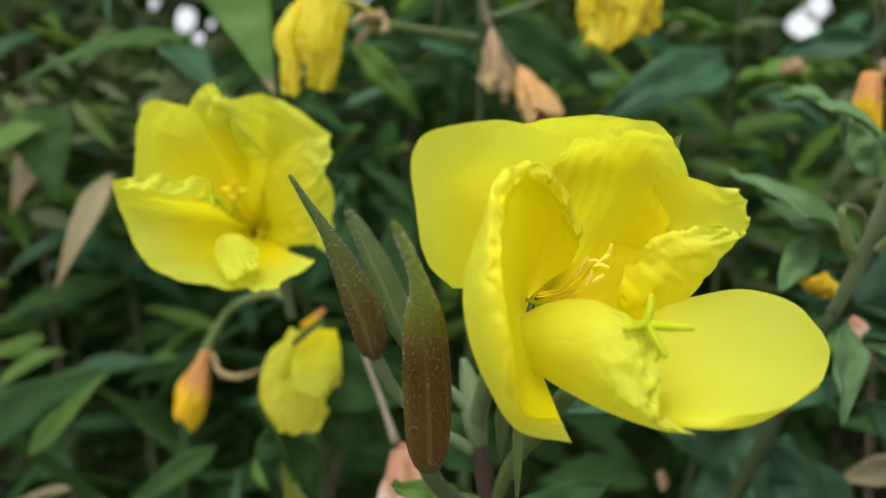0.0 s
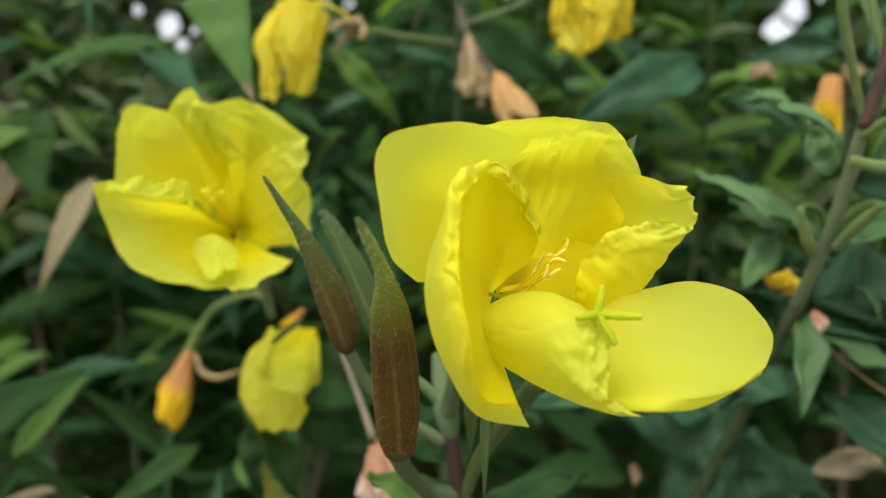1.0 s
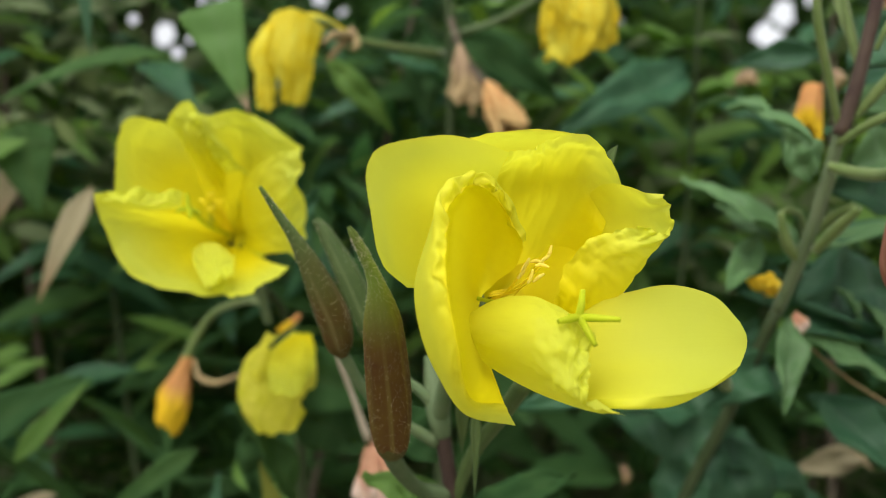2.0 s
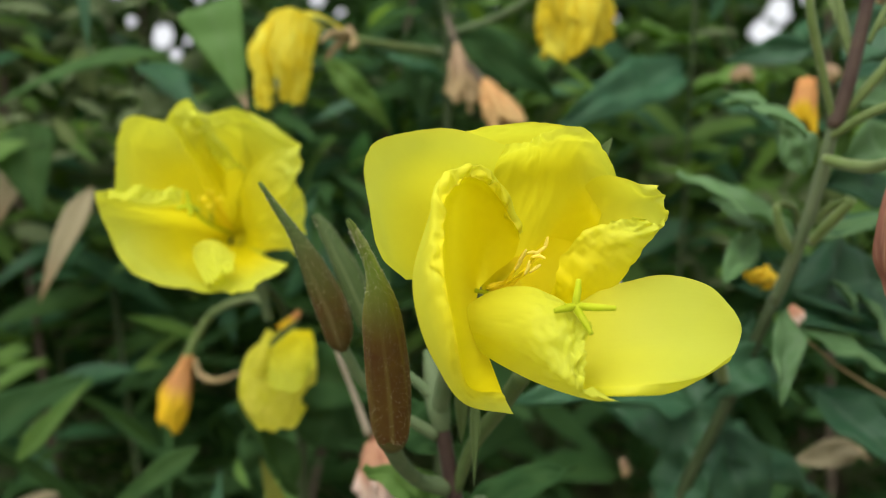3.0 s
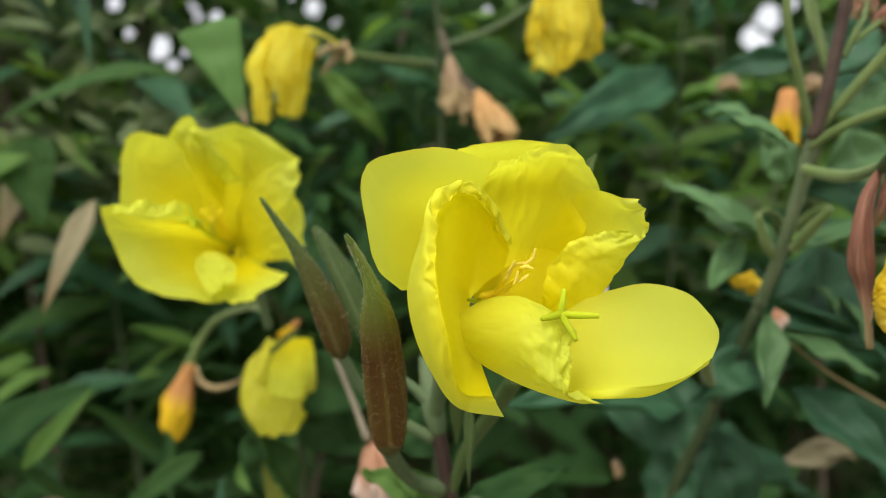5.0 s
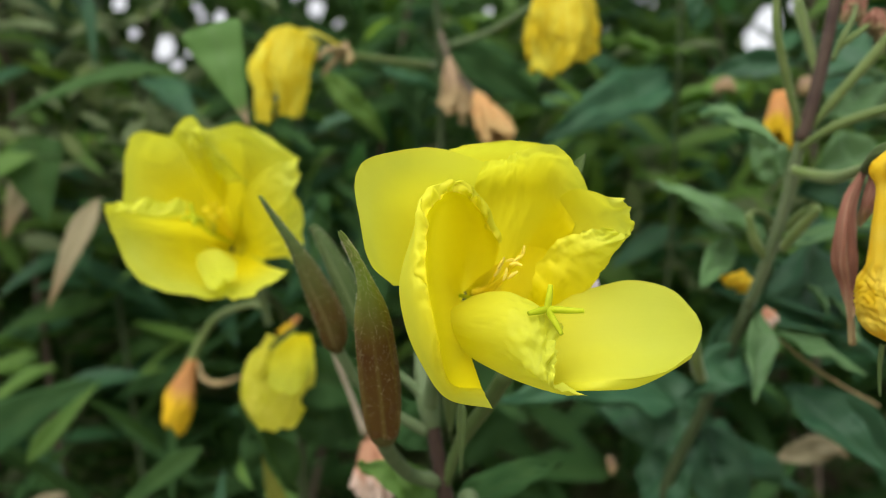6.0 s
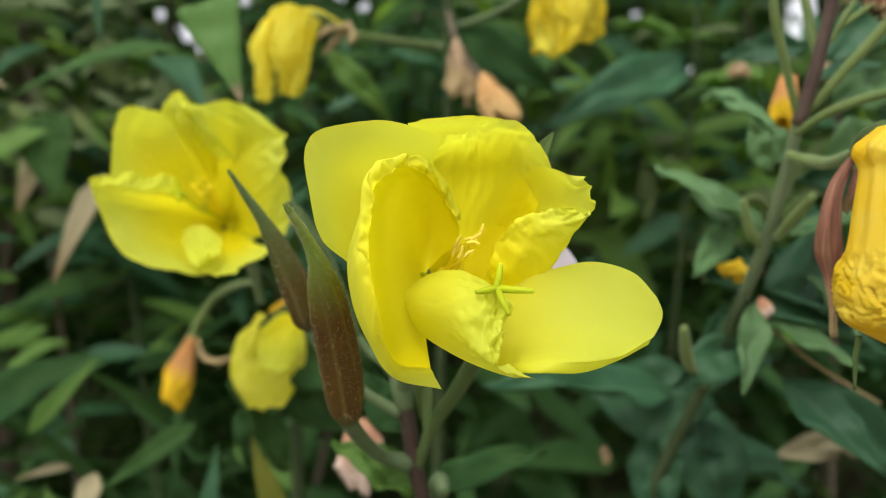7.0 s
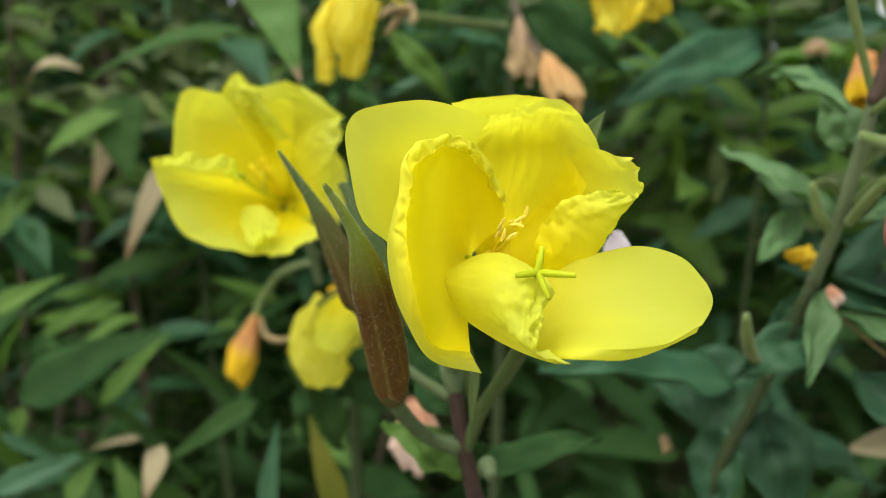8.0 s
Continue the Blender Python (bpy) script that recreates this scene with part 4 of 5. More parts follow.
for pts, r in (
    ([(0.1693, 0.2979, 1.0468), (0.1614, 0.2906, 1.0672), (0.1548, 0.2844, 1.0881), (0.1549, 0.2821, 1.1074)], 0.0017),
    ([(0.1721, 0.2979, 1.0479), (0.1818, 0.2886, 1.0620), (0.1957, 0.2803, 1.0797), (0.2044, 0.2720, 1.0945)], 0.0021),
    ([(0.1685, 0.2980, 1.0411), (0.1788, 0.2878, 1.0484), (0.1953, 0.2807, 1.0535), (0.2080, 0.2726, 1.0539)], 0.0019),
    ([(0.1654, 0.2981, 1.0323), (0.1689, 0.2891, 1.0290), (0.1690, 0.2682, 1.0258), (0.1651, 0.2382, 1.0267)], 0.0024),
    ([(0.1672, 0.3156, 0.9995), (0.1693, 0.3014, 1.0078), (0.1712, 0.2883, 1.0150)], 0.0024),
    ([(0.1663, 0.3257, 0.9940), (0.1574, 0.3196, 1.0026), (0.1529, 0.3154, 1.0152)], 0.0024),
    ([(0.1747, 0.2925, 1.0698), (0.1734, 0.2963, 1.0845), (0.1720, 0.3001, 1.1042)], 0.002),
    ([(0.1490, 0.3607, 0.9303), (0.1384, 0.3406, 0.9393), (0.1311, 0.3245, 0.9499), (0.1281, 0.3163, 0.9613)], 0.0028),
):
    part("seed_pod", Sheet().tube(pts, [r * 0.8] + [r] * (len(pts) - 2) + [r * 0.62], 10), POD, third, "slender green seed pod")
near_spent = part("spent_flower", Sheet().tube([(0.1641, 0.2382, 1.0257), (0.1588, 0.2192, 1.0276), (0.1583, 0.2072, 1.0279)], [0.0022, 0.0035, 0.004], 10), BUD_GREEN, third, "crumpled golden spent flower")
s = Sheet()


PROFILE = [Vector((r, 0, 0)) for r in (0.005, 0.0112, 0.0098, 0.0104, 0.0113, 0.0120, 0.0132, 0.0146, 0.0150, 0.0136, 0.003)]


def bag(u, v):
    """Smooth folded tube above, a tightly crumpled ball of petals below."""
    ang = v * 6.28318
    top, bot = Vector((0.1603, 0.2052, 1.0293)), Vector((0.1583, 0.2021, 0.9668))
    low = min(1.0, max(0.0, (u - 0.54) / 0.10))
    low = low * low * (3 - 2 * low)
    crown = max(0.0, 1 - abs(u - 0.08) / 0.10)
    r = spline(PROFILE, u).x
    x, y = math.cos(ang), math.sin(ang)
    fold = noise.noise(Vector((x * 1.6, y * 1.6, u * 0.9))) + 0.5 * noise.noise(Vector((x * 3.6, y * 3.6, u * 1.4)))
    q = Vector((x * 1.9, y * 1.9, u * 7.5)) + noise.noise_vector(Vector((x * 1.8, y * 1.8, u * 6))) * 1.3
    rough = 0.55 + 0.9 * max(0.0, 0.3 + noise.noise(Vector((x * 1.3, y * 1.3, u * 3 + 5))))
    crush = (0.35 - abs(noise.noise(q))) * 0.19 + (0.3 - abs(noise.noise(q * 2.3))) * 0.20 + (0.3 - abs(noise.noise(q * 5.1))) * 0.09
    calm = 1 - 0.75 * min(1.0, max(0.0, (u - 0.86) / 0.10))
    r *= 1 + 0.13 * fold * (1 - 0.7 * low) + crush * rough * max(low, 0.7 * crown) * calm
    return top.lerp(bot, u) + Vector((x, y, 0)) * r


s.grid(bag, 130, 150, wrap=True)
part("petal", s, PETAL_GOLD, near_spent, "crumpled golden petals", 0.0004)
part("sepal", patch([
    [(0.1677, 0.2452, 1.0279), (0.1673, 0.2432, 1.0269), (0.1678, 0.2432, 1.0261)],
    [(0.1540, 0.2354, 1.0152), (0.1535, 0.2294, 1.0138), (0.1576, 0.2334, 1.0132)],
    [(0.1490, 0.2337, 0.9966), (0.1489, 0.2257, 0.9965), (0.1560, 0.2316, 0.9983)],
    [(0.1520, 0.2338, 0.9854), (0.1512, 0.2289, 0.9852), (0.1545, 0.2318, 0.9854)],
    [(0.1523, 0.2300, 0.9772), (0.1523, 0.2290, 0.9769), (0.1528, 0.2290, 0.9769)],
    [(0.1529, 0.2301, 0.9661), (0.1530, 0.2296, 0.9659), (0.1531, 0.2291, 0.9660)],
], 0.0010, 21.0, 5, 0.0008, spread=0.8, at=0.4, pleat=0.0007, pleats=3.0), SEPAL_PINK, near_spent, "dusky pink withered sepal", 0.0005)
part("sepal", patch([
    [(0.1665, 0.2392, 1.0264), (0.1664, 0.2372, 1.0256), (0.1677, 0.2372, 1.0246)],
    [(0.1609, 0.2354, 1.0151), (0.1613, 0.2314, 1.0148), (0.1651, 0.2334, 1.0140)],
    [(0.1595, 0.2375, 1.0068), (0.1589, 0.2355, 1.0062), (0.1596, 0.2355, 1.0054)],
], 0.0006, 22.0, 5, 0.0005), SEPAL_PINK, near_spent, "dusky pink withered sepal", 0.0005)
part("sepal", Sheet().tube([(0.1486, 0.2041, 0.9689), (0.1475, 0.2042, 0.9631), (0.1472, 0.2043, 0.9532)], [0.001, 0.0008, 0.0004], 6), BUD_GREEN, near_spent, "thin green sepal tip")
wilted(third, (0.1623, 0.3488, 0.9886), (0.1570, 0.3460, 0.9737), 0.0135, PETAL_GOLD, 7.0, "shrivelled orange flower remnant", crumple=0.30, uneven=0.45, pleat=0.35)
wilted(third, (0.1967, 0.3766, 1.0804), (0.1937, 0.3770, 1.0511), 0.0125, PETAL_ORANGE, 8.0, "shrivelled orange flower remnant", neck=0.62, pleat=0.16, crumple=0.12, uneven=0.2)
wilted(third, (0.1673, 0.3340, 0.9723), (0.1690, 0.3341, 0.9634), 0.008, PETAL_PINK, 9.0, "dried pinkish flower remnant")
part("stalk", Sheet().tube([(0.1724, 0.3441, 0.9613), (0.1904, 0.3442, 0.9453), (0.2084, 0.3493, 0.9338), (0.2294, 0.3544, 0.9220)], [0.0007, 0.0007, 0.0007, 0.0008], 7), STRAW, third, "thin dry brownish stalk")

# dusky red withered flower at the top of the stem, more pods and the pale shoots beside the stem
wilted(third, (0.1967, 0.3000, 1.1067), (0.1932, 0.3000, 1.0939), 0.0085, SEPAL_PINK, 12.0, "dusky red withered flower", neck=0.5, pleat=0.3, crumple=0.2, uneven=0.3)
wilted(third, (0.1988, 0.2900, 1.0958), (0.1964, 0.2900, 1.0831), 0.0095, SEPAL_PINK, 13.0, "dusky red withered flower", neck=0.5, pleat=0.3, crumple=0.2, uneven=0.3)
wilted(third, (0.2685, 0.4200, 1.0999), (0.2702, 0.4200, 1.0869), 0.0135, PETAL_PEACH, 14.0, "dried peach spent flower", neck=0.6, pleat=0.3, crumple=0.2, uneven=0.3)
wilted(third, (0.2130, 0.5000, 1.1150), (0.2133, 0.5000, 1.1022), 0.0125, PETAL_TAN, 15.0, "dried tan spent flower", neck=0.6, pleat=0.3, crumple=0.2, uneven=0.3)
wilted(third, (0.2482, 0.4600, 1.1057), (0.2499, 0.4600, 1.0958), 0.011, PETAL_TAN, 16.0, "dried tan spent flower", neck=0.6, pleat=0.3, crumple=0.2, uneven=0.3)
for pts, r in (
    ([(0.1759, 0.3000, 1.0805), (0.1782, 0.3100, 1.0928), (0.1795, 0.3180, 1.1051), (0.1823, 0.3250, 1.1187)], 0.0017),
    ([(0.1782, 0.2870, 1.0748), (0.1816, 0.2850, 1.0833), (0.1883, 0.2900, 1.0915), (0.1932, 0.2950, 1.0999)], 0.0012),
    ([(0.1800, 0.2870, 1.0793), (0.1872, 0.2850, 1.0850), (0.1960, 0.2880, 1.0907)], 0.0012),
    ([(0.1734, 0.3250, 1.0081), (0.1767, 0.3180, 1.0139), (0.1810, 0.3100, 1.0174)], 0.002),
    ([(0.1717, 0.3350, 1.0059), (0.1681, 0.3300, 1.0136), (0.1617, 0.3250, 1.0165), (0.1559, 0.3220, 1.0160)], 0.0016),
    ([(0.1732, 0.3180, 1.0202), (0.1739, 0.3150, 1.0261), (0.1746, 0.3120, 1.0300)], 0.0012),
):
    part("seed_pod", Sheet().tube(pts, [r * 0.8] + [r] * (len(pts) - 2) + [r * 0.62], 10), POD, third, "slender green seed pod")
wilted(third, (0.1542, 0.4000, 0.9063), (0.1515, 0.4000, 0.8991), 0.0045, PETAL_PINK, 17.0, "small dried pink flower", neck=0.6, pleat=0.3, crumple=0.2)
wilted(third, (0.1111, 0.4200, 0.8860), (0.1140, 0.4200, 0.8765), 0.0045, PETAL_TAN, 18.0, "small dried tan flower", neck=0.6, pleat=0.3, crumple=0.2)

# ---- hanging spent flowers and stems behind ----
fourth = plant("evening_primrose", (0.02, 0.55, 0.0), "evening primrose behind with hanging spent yellow flowers", "plant", "evening primroses")
part("stem", Sheet().tube([(0.02, 0.55, 0.0), (0.0, 0.55, 0.5), (0.0132, 0.5671, 0.8137), (0.0201, 0.5347, 0.9796), (0.0244, 0.5224, 1.1339), (0.0198, 0.5214, 1.2111)], [0.006, 0.005, 0.004, 0.003, 0.0025, 0.002], 10), STEM_DARKENED, fourth)
part("stem", Sheet().tube([(0.02, 0.55, 0.0), (0.08, 0.58, 0.5), (0.1803, 0.6265, 0.7930), (0.2003, 0.6038, 0.9749), (0.2053, 0.5819, 1.1034), (0.2075, 0.5602, 1.2236)], [0.006, 0.005, 0.0019, 0.0017, 0.0016, 0.0015], 10), STEM_DARKENED, fourth)
hung = part("spent_flower", Sheet().tube([(-0.0358, 0.4628, 1.1295), (-0.0449, 0.4548, 1.1333), (-0.0541, 0.4488, 1.1351), (-0.0621, 0.4469, 1.1337)], [0.002, 0.0026, 0.004, 0.005], 9), PETAL_OLD, fourth, "hanging spent yellow flower with ragged petals")
part("petal", patch([
    [(-0.0782, 0.4400, 1.1355), (-0.0676, 0.4360, 1.1381), (-0.0582, 0.4380, 1.1358), (-0.0495, 0.4460, 1.1305)],
    [(-0.0797, 0.4380, 1.1159), (-0.0690, 0.4310, 1.1145), (-0.0598, 0.4340, 1.1144), (-0.0550, 0.4460, 1.1145)],
    [(-0.0722, 0.4360, 1.1021), (-0.0679, 0.4320, 1.1011), (-0.0618, 0.4340, 1.1007), (-0.0574, 0.4440, 1.1017)],
    [(-0.0698, 0.4410, 1.0878), (-0.0658, 0.4380, 1.0859), (-0.0638, 0.4380, 1.0855), (-0.0605, 0.4420, 1.0878)],
], 0.0035, 45.0, 6, 0.0030, ragged=0.004, pleat=0.0010, pleats=3.0), PETAL_OLD, hung)
part("petal", patch([
    [(-0.0837, 0.4420, 1.1289), (-0.0761, 0.4370, 1.1327), (-0.0683, 0.4400, 1.1360)],
    [(-0.0907, 0.4440, 1.1156), (-0.0819, 0.4360, 1.1141), (-0.0748, 0.4400, 1.1156)],
    [(-0.0877, 0.4430, 1.1000), (-0.0808, 0.4380, 1.0994), (-0.0762, 0.4420, 1.1021)],
    [(-0.0844, 0.4430, 1.0853), (-0.0811, 0.4410, 1.0828), (-0.0775, 0.4430, 1.0848)],
], 0.0030, 46.0, 6, 0.0026, ragged=0.004, pleat=0.0010, pleats=2.0), PETAL_OLD, hung)
part("petal", patch([
    [(-0.0835, 0.4500, 1.1331), (-0.0689, 0.4540, 1.1413), (-0.0516, 0.4520, 1.1322)],
    [(-0.0907, 0.4500, 1.1174), (-0.0735, 0.4580, 1.1206), (-0.0558, 0.4520, 1.1159)],
    [(-0.0874, 0.4500, 1.1122), (-0.0741, 0.4550, 1.1171), (-0.0575, 0.4510, 1.1100)],
], 0.003, 47.0, 6, 0.0014, ragged=0.004), PETAL_OLD, hung)
part("tube", Sheet().tube([(-0.0630, 0.4429, 1.1335), (-0.0489, 0.4478, 1.1331), (-0.0358, 0.4628, 1.1285), (-0.0090, 0.4727, 1.1255), (0.0187, 0.5125, 1.1315)], [0.003, 0.0022, 0.002, 0.0022, 0.0028], 8), POD, fourth)
for pts in ([(-0.0358, 0.4628, 1.1295), (-0.0415, 0.4530, 1.1209), (-0.0476, 0.4481, 1.1114)], [(-0.0341, 0.4628, 1.1302), (-0.0433, 0.4429, 1.1250), (-0.0493, 0.4380, 1.1188)], [(-0.0357, 0.4627, 1.1337), (-0.0319, 0.4579, 1.1237), (-0.0347, 0.4529, 1.1191)]):
    part("sepal", Sheet().tube(pts, [0.0025, 0.0025, 0.001], 7), STRAW, fourth, "withered curled sepal")
wilted(fourth, (0.0937, 0.4366, 1.1640), (0.0927, 0.4375, 1.1025), 0.044, PETAL_OLD, 5.5, "hanging spent yellow flower with ragged petals", flare=1.7, neck=0.6, pleat=0.16, crumple=0.10, uneven=0.25)
part("tube", Sheet().tube([(0.0937, 0.4366, 1.1640), (0.0805, 0.4519, 1.1527), (0.0551, 0.4821, 1.1450), (0.0246, 0.5223, 1.1455)], [0.003, 0.002, 0.002, 0.0025], 8), STEM, fourth)
wilted(fourth, (0.0300, 0.5024, 1.1326), (0.0341, 0.4980, 1.0881), 0.0150, PETAL_TAN, 6.0, "dried pinkish spent flower", neck=0.25, pleat=0.40, crumple=0.34, uneven=0.40, flare=1.7)
wilted(fourth, (0.0462, 0.4977, 1.1089), (0.0632, 0.4882, 1.0668), 0.0175, PETAL_PEACH, 6.7, "dried salmon spent flower", neck=0.25, pleat=0.35, crumple=0.24, uneven=0.15, flare=1.8)
part("tube", Sheet().tube([(0.0248, 0.5121, 1.1541), (0.0283, 0.5073, 1.1395), (0.0336, 0.5025, 1.1251), (0.0461, 0.4977, 1.1071)], [0.002, 0.002, 0.0022, 0.003], 8), TWIG, fourth)

# ---- larger leaves that can be told apart ----
UP, FRONT, LEFT, RIGHT = (0.1, -0.5, 0.85), (0.05, -0.95, 0.3), (-0.6, -0.6, 0.5), (0.6, -0.6, 0.5)


def leaf(owner, a, b, w, face, m, sag, seed):
    """A broad lance-shaped leaf of the flowering plants."""
    part("leaf", blade(a, b, w, face, sag, 0.20, 0.24, seed=seed, peak=0.38, taper=1.3, nu=20, nv=8), m, owner, thick=0.0004)


def reed(a, b, w, face, m, sag, seed, peak=0.28, taper=1.35):
    """A long pointed leaf of the shrub."""
    part("leaf", blade(a, b, w, face, sag, 0.14, 0.06, seed=seed, peak=peak, taper=taper, nu=24), m, bamboo, thick=0.0004)


leaf(third, (0.1678, 0.3335, 1.0016), (0.1269, 0.3633, 1.0341), 0.020, UP, LEAF_PALE, 0.04, 0.0)
leaf(third, (0.1634, 0.3080, 1.0426), (0.1489, 0.3627, 1.0674), 0.014, UP, LEAF_PALE, 0.05, 3.1)
leaf(third, (0.1644, 0.3132, 1.0276), (0.1559, 0.3149, 1.0505), 0.012, LEFT, LEAF_PALE, 0.03, 6.2)
leaf(third, (0.1647, 0.3340, 0.9711), (0.1505, 0.3096, 0.9331), 0.014, FRONT, LEAF_PALE, 0.03, 9.3)
leaf(third, (0.1732, 0.3587, 0.9872), (0.1524, 0.3689, 0.9818), 0.024, FRONT, LEAF, -0.05, 12.4)
leaf(third, (0.1738, 0.3277, 1.0319), (0.1646, 0.3375, 1.0587), 0.014, FRONT, LEAF_PALE, 0.04, 15.5)
leaf(third, (0.2075, 0.3669, 1.0367), (0.2584, 0.3857, 1.0520), 0.030, FRONT, LEAF_PALE, 0.04, 18.6)
leaf(third, (0.2058, 0.3871, 1.0303), (0.2696, 0.4058, 1.0243), 0.030, FRONT, LEAF, 0.04, 21.7)
leaf(third, (0.2212, 0.3862, 1.0674), (0.2714, 0.4048, 1.0940), 0.030, FRONT, LEAF_PALE, 0.04, 24.8)
leaf(third, (0.2189, 0.3860, 1.0906), (0.2662, 0.4045, 1.1274), 0.025, FRONT, LEAF, 0.04, 27.9)
leaf(third, (0.2362, 0.4454, 1.1109), (0.1889, 0.4664, 1.1109), 0.020, FRONT, LEAF, 0.04, 31.0)
leaf(third, (0.1698, 0.3440, 0.9665), (0.2378, 0.3640, 0.9421), 0.024, UP, LEAF, 0.05, 34.1)
leaf(third, (0.1726, 0.3439, 0.9769), (0.2508, 0.4034, 0.9794), 0.045, FRONT, LEAF, 0.03, 37.2)
leaf(third, (0.1627, 0.3543, 0.9499), (0.1272, 0.3348, 0.9322), 0.022, FRONT, LEAF, 0.03, 40.3)
leaf(third, (0.1818, 0.3335, 1.0027), (0.2443, 0.3631, 1.0081), 0.016, UP, LEAF, 0.04, 43.4)
leaf(third, (0.1990, 0.3945, 0.9266), (0.2824, 0.4049, 0.8684), 0.030, FRONT, LEAF, 0.05, 46.5)
leaf(third, (0.1441, 0.3949, 0.9177), (0.0444, 0.3572, 0.9312), 0.030, UP, LEAF, 0.03, 49.6)
leaf(third, (0.1585, 0.3849, 0.9120), (0.0988, 0.4251, 0.9179), 0.045, FRONT, LEAF, 0.02, 52.7)
leaf(third, (0.1528, 0.3949, 0.9101), (0.1691, 0.3857, 0.8482), 0.038, FRONT, LEAF, 0.03, 55.8)
leaf(third, (0.1379, 0.3951, 0.9015), (0.1289, 0.3759, 0.8523), 0.032, LEFT, LEAF, 0.03, 58.9)
leaf(third, (0.1408, 0.3952, 0.8985), (0.2245, 0.4253, 0.8590), 0.036, UP, LEAF, 0.04, 62.0)
leaf(third, (0.1672, 0.3220, 1.0320), (0.1673, 0.3450, 1.0578), 0.010, LEFT, LEAF_PALE, 0.06, 70.0)
leaf(third, (0.1715, 0.3500, 1.0558), (0.1464, 0.4000, 1.0725), 0.011, UP, LEAF_PALE, 0.14, 73.3)
leaf(third, (0.1624, 0.3600, 1.0057), (0.1375, 0.3350, 0.9824), 0.015, FRONT, LEAF_PALE, -0.08, 76.6)
leaf(third, (0.1635, 0.3500, 1.0054), (0.1487, 0.3800, 1.0222), 0.012, FRONT, LEAF_PALE, 0.02, 79.9)
leaf(third, (0.1858, 0.3700, 0.9925), (0.2232, 0.4000, 0.9517), 0.040, FRONT, LEAF, 0.02, 83.2)
leaf(third, (0.1697, 0.3450, 0.9611), (0.2104, 0.3300, 0.9409), 0.017, UP, LEAF_PALE, 0.05, 86.5)
leaf(third, (0.1860, 0.3600, 0.9322), (0.2201, 0.3300, 0.8942), 0.024, FRONT, LEAF, 0.06, 89.8)
leaf(third, (0.2088, 0.3600, 0.9751), (0.2125, 0.3400, 0.9542), 0.014, RIGHT, LEAF_PALE, 0.05, 93.1)
leaf(third, (0.1766, 0.3300, 1.0005), (0.2354, 0.3500, 1.0086), 0.010, UP, LEAF_PALE, 0.05, 96.4)
leaf(third, (0.1894, 0.3700, 0.9414), (0.1522, 0.3800, 0.9235), 0.014, UP, LEAF, 0.04, 99.7)
leaf(third, (0.1685, 0.3800, 0.9669), (0.1513, 0.3800, 0.9386), 0.012, FRONT, LEAF, 0.04, 103.0)
leaf(third, (0.1951, 0.3600, 0.9839), (0.2034, 0.3500, 0.9676), 0.012, RIGHT, LEAF_PALE, 0.05, 112.9)
leaf(third, (0.1871, 0.3300, 1.0671), (0.2352, 0.3500, 1.0808), 0.010, UP, LEAF, 0.04, 116.2)
leaf(third, (0.1617, 0.4000, 1.1496), (0.1581, 0.4000, 1.1214), 0.011, FRONT, LEAF, 0.03, 119.5)
leaf(fourth, (0.2015, 0.5815, 1.1333), (0.0855, 0.4930, 1.0726), 0.040, FRONT, LEAF, 0.05, 0.0)
leaf(fourth, (0.2039, 0.5813, 1.1503), (0.1425, 0.5615, 1.1586), 0.030, UP, LEAF_BRIGHT, 0.05, 3.1)
leaf(fourth, (0.2055, 0.5817, 1.1162), (0.2699, 0.5613, 1.1194), 0.034, UP, LEAF_BRIGHT, 0.06, 6.2)
leaf(fourth, (0.2053, 0.5819, 1.1077), (0.2452, 0.5221, 1.0765), 0.026, UP, LEAF, 0.08, 9.3)
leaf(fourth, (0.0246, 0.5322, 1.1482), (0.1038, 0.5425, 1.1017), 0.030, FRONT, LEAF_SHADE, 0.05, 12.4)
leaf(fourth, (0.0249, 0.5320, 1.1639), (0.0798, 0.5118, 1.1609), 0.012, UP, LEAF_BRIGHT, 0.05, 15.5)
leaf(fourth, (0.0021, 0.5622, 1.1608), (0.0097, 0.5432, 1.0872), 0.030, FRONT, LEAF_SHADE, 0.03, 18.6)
leaf(fourth, (0.0222, 0.5427, 1.1190), (-0.0230, 0.5128, 1.1284), 0.020, UP, LEAF, 0.03, 21.7)
leaf(fourth, (-0.0570, 0.5129, 1.1289), (-0.0130, 0.5234, 1.0805), 0.018, FRONT, LEAF_BRIGHT, 0.06, 24.8)
leaf(main, (0.0156, 0.2818, 0.8993), (-0.0176, 0.2857, 0.9189), 0.022, UP, LEAF_BRIGHT, 0.05, 0.0)
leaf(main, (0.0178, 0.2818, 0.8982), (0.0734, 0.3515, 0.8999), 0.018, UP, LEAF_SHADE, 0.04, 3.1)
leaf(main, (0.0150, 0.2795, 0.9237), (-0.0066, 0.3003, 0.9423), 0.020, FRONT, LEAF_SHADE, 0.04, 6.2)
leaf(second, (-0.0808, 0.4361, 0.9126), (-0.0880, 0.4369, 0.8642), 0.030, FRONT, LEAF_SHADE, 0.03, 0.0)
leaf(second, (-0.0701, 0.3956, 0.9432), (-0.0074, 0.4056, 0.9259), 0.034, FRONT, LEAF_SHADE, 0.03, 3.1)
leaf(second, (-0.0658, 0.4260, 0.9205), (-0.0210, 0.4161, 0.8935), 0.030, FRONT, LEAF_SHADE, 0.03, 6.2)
leaf(second, (-0.0701, 0.3850, 0.9907), (-0.0465, 0.3942, 1.0346), 0.020, FRONT, LEAF, 0.03, 9.3)
